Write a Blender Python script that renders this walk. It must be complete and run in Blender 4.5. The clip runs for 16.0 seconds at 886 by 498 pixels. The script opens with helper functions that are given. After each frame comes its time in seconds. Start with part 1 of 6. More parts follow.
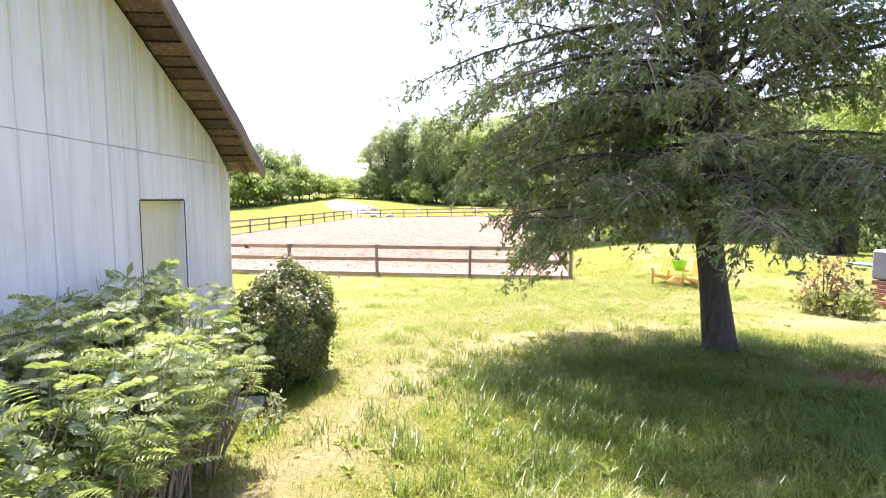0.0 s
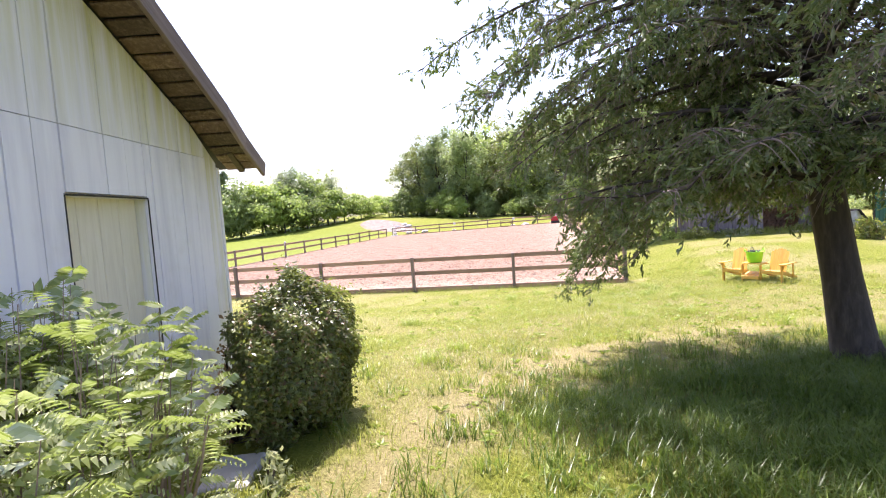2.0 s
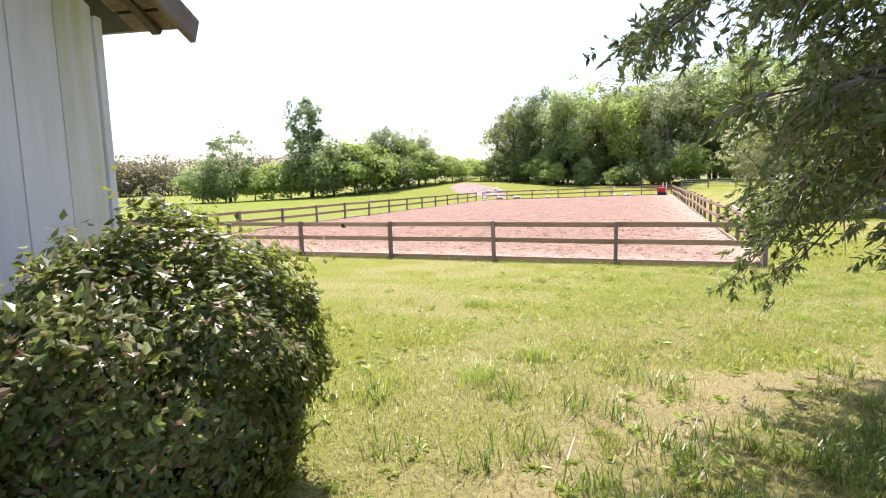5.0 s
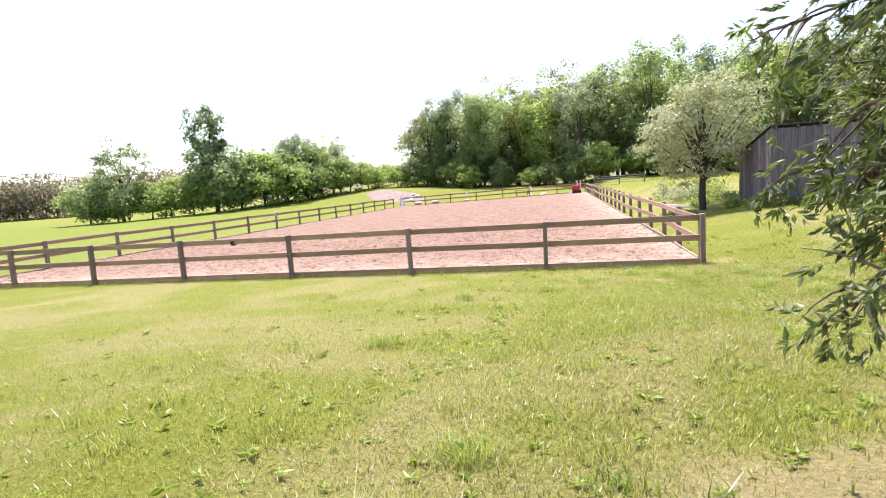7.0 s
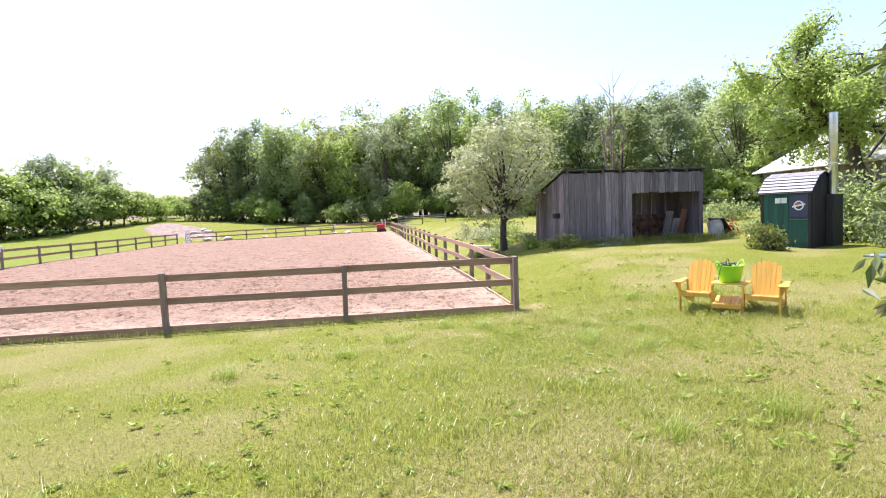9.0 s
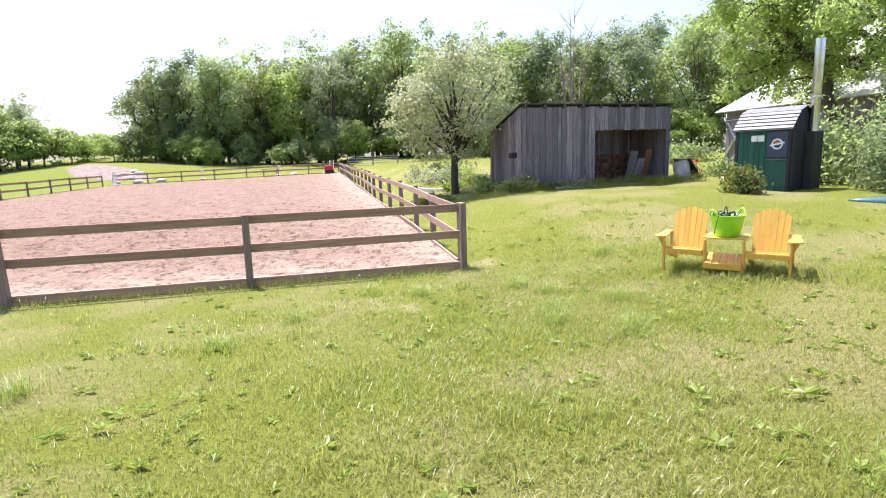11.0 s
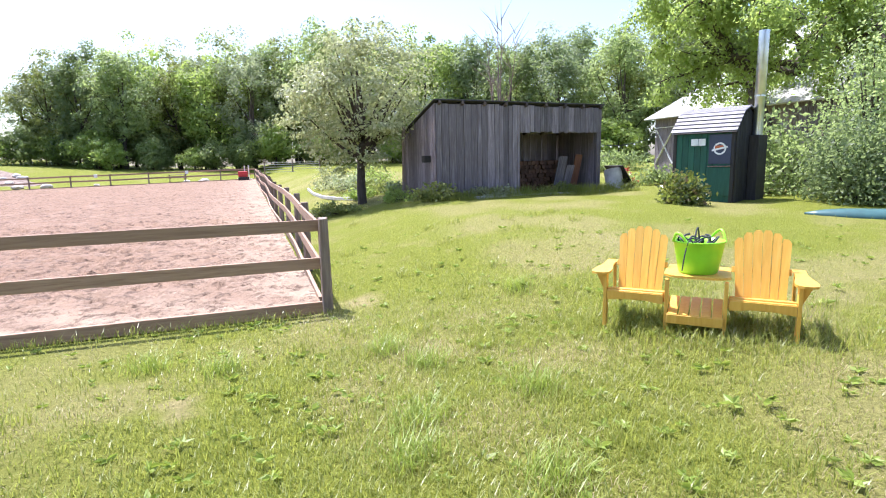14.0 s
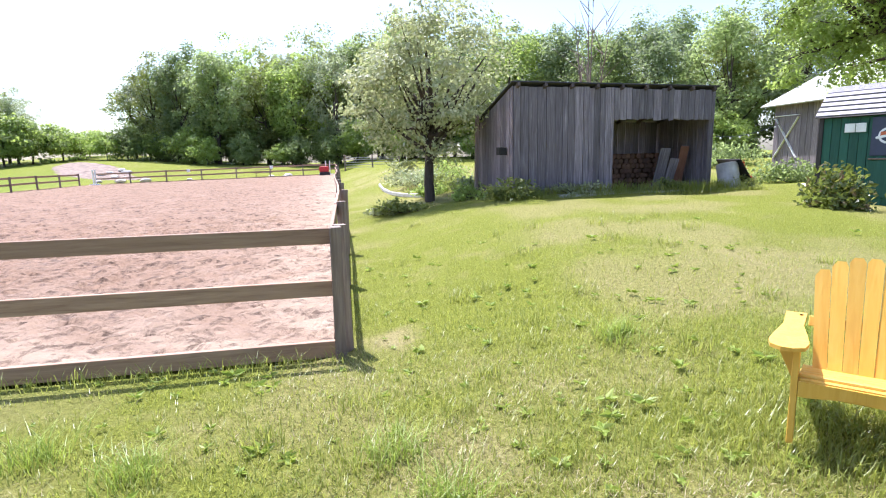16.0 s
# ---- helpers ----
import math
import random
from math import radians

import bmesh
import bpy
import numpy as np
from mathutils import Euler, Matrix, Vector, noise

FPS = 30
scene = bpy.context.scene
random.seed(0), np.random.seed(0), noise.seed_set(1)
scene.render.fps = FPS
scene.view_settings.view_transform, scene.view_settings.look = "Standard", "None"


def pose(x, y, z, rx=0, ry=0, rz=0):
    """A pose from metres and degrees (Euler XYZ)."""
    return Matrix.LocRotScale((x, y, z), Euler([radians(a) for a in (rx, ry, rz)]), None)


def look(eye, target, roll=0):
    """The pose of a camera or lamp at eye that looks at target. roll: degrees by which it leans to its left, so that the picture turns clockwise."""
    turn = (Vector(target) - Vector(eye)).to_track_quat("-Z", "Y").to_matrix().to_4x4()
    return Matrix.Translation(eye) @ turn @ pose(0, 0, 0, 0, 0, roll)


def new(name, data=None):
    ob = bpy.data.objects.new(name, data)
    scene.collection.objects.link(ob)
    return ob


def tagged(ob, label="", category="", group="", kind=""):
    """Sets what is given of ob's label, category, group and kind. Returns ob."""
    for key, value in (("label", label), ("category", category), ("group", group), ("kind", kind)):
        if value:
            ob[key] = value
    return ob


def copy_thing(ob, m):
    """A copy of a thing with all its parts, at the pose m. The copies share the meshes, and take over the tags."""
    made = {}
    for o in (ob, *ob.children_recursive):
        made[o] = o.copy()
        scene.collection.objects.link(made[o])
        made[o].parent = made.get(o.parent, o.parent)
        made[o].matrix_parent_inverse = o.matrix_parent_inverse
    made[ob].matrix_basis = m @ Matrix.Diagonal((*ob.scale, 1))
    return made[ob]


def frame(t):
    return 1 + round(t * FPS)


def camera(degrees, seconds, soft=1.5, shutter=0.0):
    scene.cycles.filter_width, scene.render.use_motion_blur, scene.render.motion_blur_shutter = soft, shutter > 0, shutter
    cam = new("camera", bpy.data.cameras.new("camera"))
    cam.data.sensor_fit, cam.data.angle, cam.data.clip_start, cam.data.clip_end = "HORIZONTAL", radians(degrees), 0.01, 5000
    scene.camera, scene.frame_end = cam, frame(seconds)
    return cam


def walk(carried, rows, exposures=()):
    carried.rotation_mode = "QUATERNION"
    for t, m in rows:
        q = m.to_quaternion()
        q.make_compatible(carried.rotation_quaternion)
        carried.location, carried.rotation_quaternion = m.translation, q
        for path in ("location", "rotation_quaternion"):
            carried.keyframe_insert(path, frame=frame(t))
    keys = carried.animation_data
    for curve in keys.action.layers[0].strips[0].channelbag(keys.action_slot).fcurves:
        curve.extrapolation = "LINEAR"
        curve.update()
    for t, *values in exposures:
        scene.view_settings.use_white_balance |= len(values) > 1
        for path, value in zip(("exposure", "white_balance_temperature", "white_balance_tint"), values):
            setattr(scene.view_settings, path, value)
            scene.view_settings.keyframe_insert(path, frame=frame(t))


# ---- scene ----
cam = camera(78.5, 16.0, 1.1)

EXPOSURES = [(0, 1.82, 6250, 28), (1, 1.68, 6250, 28), (2, 1.46, 6250, 28), (3, 1.28, 6300, 28), (5.5, 1.18, 6350, 23),
             (9, 1.15, 6150, 22), (12.5, 1.22, 5900, 19), (16, 1.22, 5800, 18)]
PATH = [
    (0, (-2.249, -19.68, 2.911), (-2.484, -17.703, 2.718), 0.1),
    (0.5, (-2.285, -19.405, 2.821), (-2.608, -17.446, 2.578), -2.4),
    (1, (-2.4, -19.016, 2.755), (-2.732, -17.056, 2.531), -0.8),
    (1.5, (-2.481, -18.621, 2.672), (-2.808, -16.655, 2.508), -4.9),
    (2, (-2.507, -18.287, 2.609), (-2.877, -16.326, 2.477), -4.0),
    (2.5, (-2.585, -17.86, 2.511), (-2.99, -15.905, 2.397), -1.7),
    (3, (-2.643, -17.445, 2.463), (-3.2, -15.531, 2.294), -2.5),
    (3.2, (-2.664, -17.219, 2.43), (-3.349, -15.347, 2.263), -2.7),
    (5.3, (-2.9, -15.28, 2.266), (-3.601, -13.424, 2.009), -1.3),
    (5.5, (-2.923, -15.074, 2.3), (-3.643, -13.226, 2.036), -1.6),
    (6, (-3.006, -14.619, 2.27), (-3.738, -12.773, 2.033), -1.7),
    (6.5, (-3.179, -14.042, 2.203), (-3.722, -12.128, 2.003), -2.9),
    (7, (-3.255, -13.533, 2.151), (-3.675, -11.591, 1.923), -3.9),
    (7.5, (-3.303, -12.925, 2.125), (-3.638, -10.97, 1.866), -3.2),
    (8, (-3.364, -12.329, 2.132), (-3.463, -10.35, 1.854), 0.9),
    (8.5, (-3.27, -11.807, 2.118), (-3.345, -9.829, 1.831), -1.9),
    (9, (-3.17, -11.22, 2.073), (-2.881, -9.245, 1.946), -2.2),
    (9.5, (-3.007, -10.697, 2.034), (-2.632, -8.745, 1.817), -3.2),
    (10, (-2.845, -10.214, 1.993), (-2.442, -8.286, 1.645), -1.8),
    (10.2, (-2.771, -9.978, 1.996), (-2.339, -8.054, 1.662), -1.4),
    (12.5, (-1.565, -7.841, 1.855), (-1.147, -5.919, 1.491), -3.1),
    (13, (-1.262, -7.379, 1.839), (-0.643, -5.494, 1.588), -3.4),
    (13.5, (-1.011, -7.039, 1.809), (-0.364, -5.173, 1.495), -1.2),
    (14, (-0.814, -6.674, 1.772), (-0.153, -4.813, 1.453), -1.3),
    (14.5, (-0.557, -6.165, 1.726), (0.067, -4.291, 1.409), -0.9),
    (15, (-0.424, -5.774, 1.695), (0.08, -3.884, 1.275), -1.7),
    (15.5, (-0.168, -5.239, 1.694), (0.218, -3.319, 1.293), -1.8),
    (16, (0.045, -4.776, 1.674), (0.415, -2.838, 1.348), -1.3),
]
walk(cam, [(t, look(eye, target, roll)) for t, eye, target, roll in PATH], EXPOSURES)

# ---------- world, sun, exposure ----------
SUN_EL, SUN_AZ = radians(65), radians(-24)      # azimuth from +y towards +x
world = bpy.data.worlds.new("world")
scene.world = world
world.use_nodes = True
wn = world.node_tree
sky = wn.nodes.new("ShaderNodeTexSky")
sky.sky_type = "NISHITA"
sky.sun_disc = False
sky.sun_elevation, sky.sun_rotation = SUN_EL, SUN_AZ
sky.dust_density, sky.air_density = 2.0, 1.0
wn.nodes["Background"].inputs["Strength"].default_value = 0.14
wn.links.new(sky.outputs[0], wn.nodes["Background"].inputs["Color"])
sun_data = bpy.data.lights.new("sun", "SUN")
sun_data.energy, sun_data.angle, sun_data.color = 4.6, radians(0.55), (1.0, 0.955, 0.88)
sun = new("sun", sun_data)
sun_dir = Vector((math.sin(SUN_AZ) * math.cos(SUN_EL), math.cos(SUN_AZ) * math.cos(SUN_EL), math.sin(SUN_EL)))
sun.matrix_world = look(sun_dir * 60, (0, 0, 0))

# ---------- materials ----------


def mat(name):
    m = bpy.data.materials.new(name)
    m.use_nodes = True
    nt = m.node_tree
    return m, nt, nt.nodes["Principled BSDF"]


def node(nt, kind, **values):
    n = nt.nodes.new("ShaderNode" + kind)
    for k, v in values.items():
        n.inputs[k].default_value = v
    return n


def ramp(nt, fac, stops):
    r = nt.nodes.new("ShaderNodeValToRGB")
    els = r.color_ramp.elements
    while len(els) < len(stops):
        els.new(0.5)
    for e, (p, c) in zip(els, stops):
        e.position, e.color = p, (*c, 1)
    nt.links.new(fac, r.inputs[0])
    return r.outputs[0]


def noise_tex(nt, scale, detail=4.0, rough=0.55, vec=None, dist=0.0):
    n = node(nt, "TexNoise", Scale=scale, Detail=detail, Roughness=rough, Distortion=dist)
    if vec is not None:
        nt.links.new(vec, n.inputs["Vector"])
    return n.outputs["Fac"]


def coords(nt, which="Object", scale=(1, 1, 1)):
    c = nt.nodes.new("ShaderNodeTexCoord")
    mp = node(nt, "Mapping", Scale=scale)
    nt.links.new(c.outputs[which], mp.inputs[0])
    return mp.outputs[0]


def world_pos(nt, scale=(1, 1, 1)):
    c = nt.nodes.new("ShaderNodeNewGeometry")
    mp = node(nt, "Mapping", Scale=scale)
    nt.links.new(c.outputs["Position"], mp.inputs[0])
    return mp.outputs[0]


def mix(nt, fac, a, b, kind="MIX"):
    m = nt.nodes.new("ShaderNodeMix")
    m.data_type, m.blend_type = "RGBA", kind
    for sock, v in ((m.inputs[0], fac), (m.inputs[6], a), (m.inputs[7], b)):
        if isinstance(v, (int, float)):
            sock.default_value = v
        elif isinstance(v, tuple):
            sock.default_value = (*v, 1)
        else:
            nt.links.new(v, sock)
    return m.outputs[2]


def bump(nt, bsdf, height, strength=0.4, distance=0.02):
    b = node(nt, "Bump", Strength=strength, Distance=distance)
    nt.links.new(height, b.inputs["Height"])
    nt.links.new(b.outputs[0], bsdf.inputs["Normal"])


def plain(name, colour, rough=0.6, metal=0.0, vary=0.15, scale=6.0, strength=0.15):
    m, nt, b = mat(name)
    f = noise_tex(nt, scale, 5, 0.6, coords(nt))
    dark = tuple(c * (1 - vary) for c in colour)
    light = tuple(min(1, c * (1 + vary)) for c in colour)
    nt.links.new(ramp(nt, f, [(0.3, dark), (0.7, light)]), b.inputs["Base Color"])
    b.inputs["Roughness"].default_value, b.inputs["Metallic"].default_value = rough, metal
    bump(nt, b, noise_tex(nt, scale * 8, 4, 0.6, coords(nt)), strength, 0.01)
    return m


def wood(name, dark, mid, light, grain=(14, 14, 1.0), rough=0.75, piece=0.35, knots=True):
    """Board with long grain (along local z), different from piece to piece."""
    m, nt, b = mat(name)
    info = nt.nodes.new("ShaderNodeObjectInfo")
    geo = nt.nodes.new("ShaderNodeNewGeometry")
    shift = node(nt, "CombineXYZ")
    mul = node(nt, "Math")
    mul.operation = "MULTIPLY"
    nt.links.new(info.outputs["Random"], mul.inputs[0])
    mul.inputs[1].default_value = 37.0
    for k in range(3):
        nt.links.new(mul.outputs[0], shift.inputs[k])
    c = nt.nodes.new("ShaderNodeTexCoord")
    add = nt.nodes.new("ShaderNodeVectorMath")
    nt.links.new(c.outputs["Object"], add.inputs[0])
    nt.links.new(shift.outputs[0], add.inputs[1])
    mp = node(nt, "Mapping", Scale=grain)
    nt.links.new(add.outputs[0], mp.inputs[0])
    g = noise_tex(nt, 2.2, 6, 0.62, mp.outputs[0], 0.4)
    blotch = noise_tex(nt, 1.7, 4, 0.6, add.outputs[0])
    col = ramp(nt, g, [(0.25, dark), (0.5, mid), (0.78, light)])
    col = mix(nt, ramp(nt, blotch, [(0.35, (0, 0, 0)), (0.7, (0.6, 0.6, 0.6))]), col, mid)
    hsv = node(nt, "HueSaturation")
    rng = node(nt, "MapRange")
    rng.inputs["To Min"].default_value, rng.inputs["To Max"].default_value = 1 - piece, 1 + piece
    nt.links.new(info.outputs["Random"], rng.inputs["Value"])
    nt.links.new(rng.outputs[0], hsv.inputs["Value"])
    nt.links.new(col, hsv.inputs["Color"])
    nt.links.new(hsv.outputs[0], b.inputs["Base Color"])
    b.inputs["Roughness"].default_value = rough
    bump(nt, b, g, 0.5, 0.006)
    return m


def leaf(name, stops, through_col, gloss=0.45, big=0.35, share=0.35, tree=0.0):
    """Leaf: colour varies from leaf to leaf and in patches; light passes through it."""
    m, nt, b = mat(name)
    geo = nt.nodes.new("ShaderNodeNewGeometry")
    n = noise_tex(nt, big, 2, 0.5, world_pos(nt))
    fac = node(nt, "Math")
    fac.operation = "MULTIPLY_ADD"
    nt.links.new(geo.outputs["Random Per Island"], fac.inputs[0])
    fac.inputs[1].default_value = 0.6
    half = node(nt, "Math")
    half.operation = "MULTIPLY_ADD"
    nt.links.new(n, half.inputs[0])
    half.inputs[1].default_value, half.inputs[2].default_value = 0.8, -0.2
    nt.links.new(half.outputs[0], fac.inputs[2])
    col = ramp(nt, fac.outputs[0], stops)
    info = nt.nodes.new("ShaderNodeObjectInfo")
    rng = node(nt, "MapRange")
    rng.inputs["To Min"].default_value, rng.inputs["To Max"].default_value = 1 - tree, 1 + tree
    nt.links.new(info.outputs["Random"], rng.inputs["Value"])
    hsv = node(nt, "HueSaturation")
    nt.links.new(rng.outputs[0], hsv.inputs["Value"])
    nt.links.new(col, hsv.inputs["Color"])
    col = hsv.outputs[0]
    nt.links.new(col, b.inputs["Base Color"])
    b.inputs["Roughness"].default_value = gloss
    b.inputs["Specular IOR Level"].default_value = 0.35
    tr = nt.nodes.new("ShaderNodeBsdfTranslucent")
    nt.links.new(mix(nt, 0.75, col, through_col), tr.inputs["Color"])
    mx = nt.nodes.new("ShaderNodeMixShader")
    mx.inputs[0].default_value = share
    nt.links.new(b.outputs[0], mx.inputs[1])
    nt.links.new(tr.outputs[0], mx.inputs[2])
    nt.links.new(mx.outputs[0], nt.nodes["Material Output"].inputs["Surface"])
    return m


def lawn_material():
    m, nt, b = mat("lawn")
    p = world_pos(nt)
    fine = noise_tex(nt, 34, 6, 0.7, p)
    mid = noise_tex(nt, 2.6, 5, 0.6, p)
    wide = noise_tex(nt, 0.33, 4, 0.55, p)
    green = ramp(nt, fine, [(0.25, (0.092, 0.112, 0.014)), (0.55, (0.185, 0.205, 0.026)), (0.8, (0.275, 0.28, 0.058))])
    dry = ramp(nt, fine, [(0.25, (0.19, 0.155, 0.07)), (0.6, (0.36, 0.3, 0.15)), (0.85, (0.5, 0.42, 0.26))])
    patch = mix(nt, 0.5, mid, wide)
    col = mix(nt, ramp(nt, patch, [(0.52, (0, 0, 0)), (0.66, (0.4, 0.4, 0.4))]), green, dry)
    straw = nt.nodes.new("ShaderNodeAttribute")
    straw.attribute_name = "straw"
    col = mix(nt, straw.outputs["Color"], col, dry)
    meadow = nt.nodes.new("ShaderNodeAttribute")
    meadow.attribute_name = "meadow"
    hay = ramp(nt, fine, [(0.25, (0.085, 0.125, 0.012)), (0.55, (0.155, 0.2, 0.022)), (0.8, (0.225, 0.26, 0.042))])
    col = mix(nt, meadow.outputs["Color"], col, hay)
    worn = nt.nodes.new("ShaderNodeAttribute")
    worn.attribute_name = "wear"
    wearing = mix(nt, 0.5, worn.outputs["Color"], mid)
    col = mix(nt, ramp(nt, wearing, [(0.44, (0, 0, 0)), (0.68, (0.75, 0.75, 0.75))]), col, dry)
    nt.links.new(col, b.inputs["Base Color"])
    b.inputs["Roughness"].default_value = 0.9
    b.inputs["Specular IOR Level"].default_value = 0.15
    bump(nt, b, fine, 0.9, 0.05)
    return m


def sand_material():
    m, nt, b = mat("arena_sand")
    p = world_pos(nt)
    fine = noise_tex(nt, 16, 6, 0.7, p)
    mid = noise_tex(nt, 1.1, 5, 0.6, p)
    vor = node(nt, "TexVoronoi", Scale=5.5)
    nt.links.new(p, vor.inputs["Vector"])
    hoof = ramp(nt, vor.outputs["Distance"], [(0.1, (0, 0, 0)), (0.45, (1, 1, 1))])
    col = ramp(nt, fine, [(0.2, (0.165, 0.092, 0.056)), (0.5, (0.24, 0.147, 0.095)), (0.8, (0.32, 0.207, 0.142))])
    dryer = nt.nodes.new("ShaderNodeAttribute")
    dryer.attribute_name = "pale"
    col = mix(nt, dryer.outputs["Color"], col, (0.46, 0.355, 0.26))
    marks = ramp(nt, noise_tex(nt, 4.2, 6, 0.75, p, 0.6), [(0.38, (0.33, 0.29, 0.27)), (0.5, (1, 1, 1)), (0.68, (1, 1, 1)), (0.78, (1.25, 1.22, 1.2))])
    col = mix(nt, 1.0, col, marks, "MULTIPLY")
    col = mix(nt, ramp(nt, mid, [(0.45, (0, 0, 0)), (0.75, (0.5, 0.5, 0.5))]), col, (0.34, 0.24, 0.175))
    nt.links.new(col, b.inputs["Base Color"])
    b.inputs["Roughness"].default_value = 0.95
    h = mix(nt, 0.45, fine, hoof)
    bump(nt, b, h, 1.0, 0.1)
    return m


def barn_paint():
    m, nt, b = mat("white_barn_paint")
    p = world_pos(nt)
    streak = noise_tex(nt, 1.0, 5, 0.6, world_pos(nt, (7, 7, 0.7)))
    grime = noise_tex(nt, 1.6, 6, 0.65, p)
    col = ramp(nt, streak, [(0.3, (0.71, 0.69, 0.74)), (0.55, (0.86, 0.84, 0.87)), (0.8, (0.9, 0.885, 0.9))])
    col = mix(nt, ramp(nt, grime, [(0.55, (0, 0, 0)), (0.8, (0.45, 0.45, 0.45))]), col, (0.55, 0.55, 0.45))
    algae = nt.nodes.new("ShaderNodeAttribute")
    algae.attribute_name = "algae"
    runs = noise_tex(nt, 1.0, 5, 0.65, world_pos(nt, (9, 9, 0.5)))
    runs = mix(nt, 1.0, ramp(nt, runs, [(0.4, (0.1, 0.1, 0.1)), (0.68, (1, 1, 1))]), algae.outputs["Color"], "MULTIPLY")
    col = mix(nt, runs, col, (0.58, 0.56, 0.2))
    nt.links.new(col, b.inputs["Base Color"])
    b.inputs["Roughness"].default_value = 0.6
    bump(nt, b, streak, 0.3, 0.01)
    return m


M_LAWN, M_SAND, M_BARN = lawn_material(), sand_material(), barn_paint()
M_RAIL = wood("fence_board", (0.2, 0.115, 0.075), (0.34, 0.215, 0.145), (0.46, 0.32, 0.22), piece=0.15)
M_POST = wood("fence_post_wood", (0.12, 0.08, 0.06), (0.22, 0.16, 0.13), (0.34, 0.27, 0.22), piece=0.2)
M_GREY = wood("weathered_plank", (0.065, 0.05, 0.052), (0.2, 0.165, 0.178), (0.46, 0.41, 0.42), grain=(16, 16, 0.7), piece=0.38)
M_DARKWOOD = wood("dark_rafter_wood", (0.035, 0.025, 0.02), (0.075, 0.055, 0.042), (0.14, 0.11, 0.085))
M_SOFFIT = wood("rusty_roof_board", (0.045, 0.03, 0.024), (0.13, 0.082, 0.058), (0.32, 0.23, 0.17), piece=0.5)
M_YELLOW = wood("yellow_stained_pine", (0.62, 0.31, 0.035), (0.72, 0.41, 0.065), (0.8, 0.52, 0.12), grain=(12, 12, 1.2), rough=0.45, piece=0.1)
M_CREAM = wood("cream_door_paint", (0.66, 0.6, 0.45), (0.78, 0.72, 0.56), (0.84, 0.79, 0.65), piece=0.06)
M_LIME = plain("lime_plastic", (0.3, 0.72, 0.02), 0.35, 0, 0.06, 5, 0.03)
M_BLACKROPE = plain("dark_rope", (0.03, 0.035, 0.05), 0.7)
M_GREEN = wood("dark_green_paint", (0.012, 0.06, 0.04), (0.018, 0.09, 0.06), (0.03, 0.12, 0.085), piece=0.15)
M_BLACKWOOD = wood("blackened_board", (0.012, 0.011, 0.011), (0.024, 0.021, 0.02), (0.05, 0.045, 0.042))
M_ROOFMETAL = plain("grey_ribbed_roof", (0.24, 0.23, 0.26), 0.6, 0.0, 0.15, 3, 0.05)
M_STEEL = plain("stove_pipe_steel", (0.62, 0.64, 0.66), 0.28, 0.95, 0.12, 4, 0.05)
M_NAVY = plain("navy_sign_paint", (0.035, 0.045, 0.085), 0.45)
M_WHITE = plain("white_paint", (0.78, 0.78, 0.76), 0.5)
M_RED = plain("red_plastic", (0.5, 0.025, 0.03), 0.4)
M_ORANGE = plain("rust_orange", (0.5, 0.13, 0.05), 0.6)
M_TAR = plain("tar_paper", (0.045, 0.042, 0.042), 0.85)
M_BARK = wood("bark", (0.035, 0.026, 0.02), (0.075, 0.057, 0.045), (0.14, 0.115, 0.09), grain=(9, 9, 2.2), rough=0.95, piece=0.1)
M_TWIG = plain("pale_twig", (0.24, 0.18, 0.14), 0.8)
M_SOIL = plain("bare_soil", (0.16, 0.11, 0.075), 0.95, 0, 0.4, 7, 0.6)
M_STONE = plain("pale_stone", (0.5, 0.47, 0.43), 0.9, 0, 0.25, 3, 0.4)
M_GRAVEL = plain("pale_gravel", (0.22, 0.165, 0.135), 0.95, 0, 0.45, 2, 0.6)
M_SHINGLE = plain("pale_metal_roof", (0.42, 0.41, 0.4), 0.45, 0.3, 0.2, 1.2, 0.1)
L_WOODS = leaf("woods_leaf", [(0.1, (0.085, 0.122, 0.05)), (0.45, (0.175, 0.225, 0.088)), (0.8, (0.29, 0.34, 0.155))], (0.5, 0.62, 0.22), big=0.12, share=0.55, tree=0.3)
L_LIGHT = leaf("light_leaf", [(0.1, (0.085, 0.108, 0.03)), (0.5, (0.17, 0.2, 0.062)), (0.85, (0.27, 0.29, 0.11))], (0.39, 0.45, 0.1), big=0.2, share=0.42, tree=0.2)
L_APPLE = leaf("apple_leaf", [(0.1, (0.2, 0.235, 0.1)), (0.5, (0.36, 0.385, 0.2)), (0.85, (0.58, 0.58, 0.41))], (0.5, 0.54, 0.24), big=0.5, share=0.42)
L_BRIGHT = leaf("bright_leaf", [(0.1, (0.125, 0.185, 0.04)), (0.5, (0.23, 0.305, 0.082)), (0.85, (0.34, 0.4, 0.15))], (0.56, 0.7, 0.17), big=0.25, share=0.55, tree=0.2)
L_DEEP = leaf("deep_green_leaf", [(0.1, (0.07, 0.1, 0.05)), (0.5, (0.14, 0.185, 0.09)), (0.85, (0.23, 0.28, 0.15))], (0.42, 0.53, 0.2), big=0.2, share=0.5, tree=0.2)
L_PALE = leaf("pale_leaf", [(0.1, (0.135, 0.17, 0.095)), (0.5, (0.24, 0.28, 0.165)), (0.85, (0.38, 0.41, 0.27))], (0.52, 0.6, 0.3), big=0.25, share=0.52, tree=0.15)
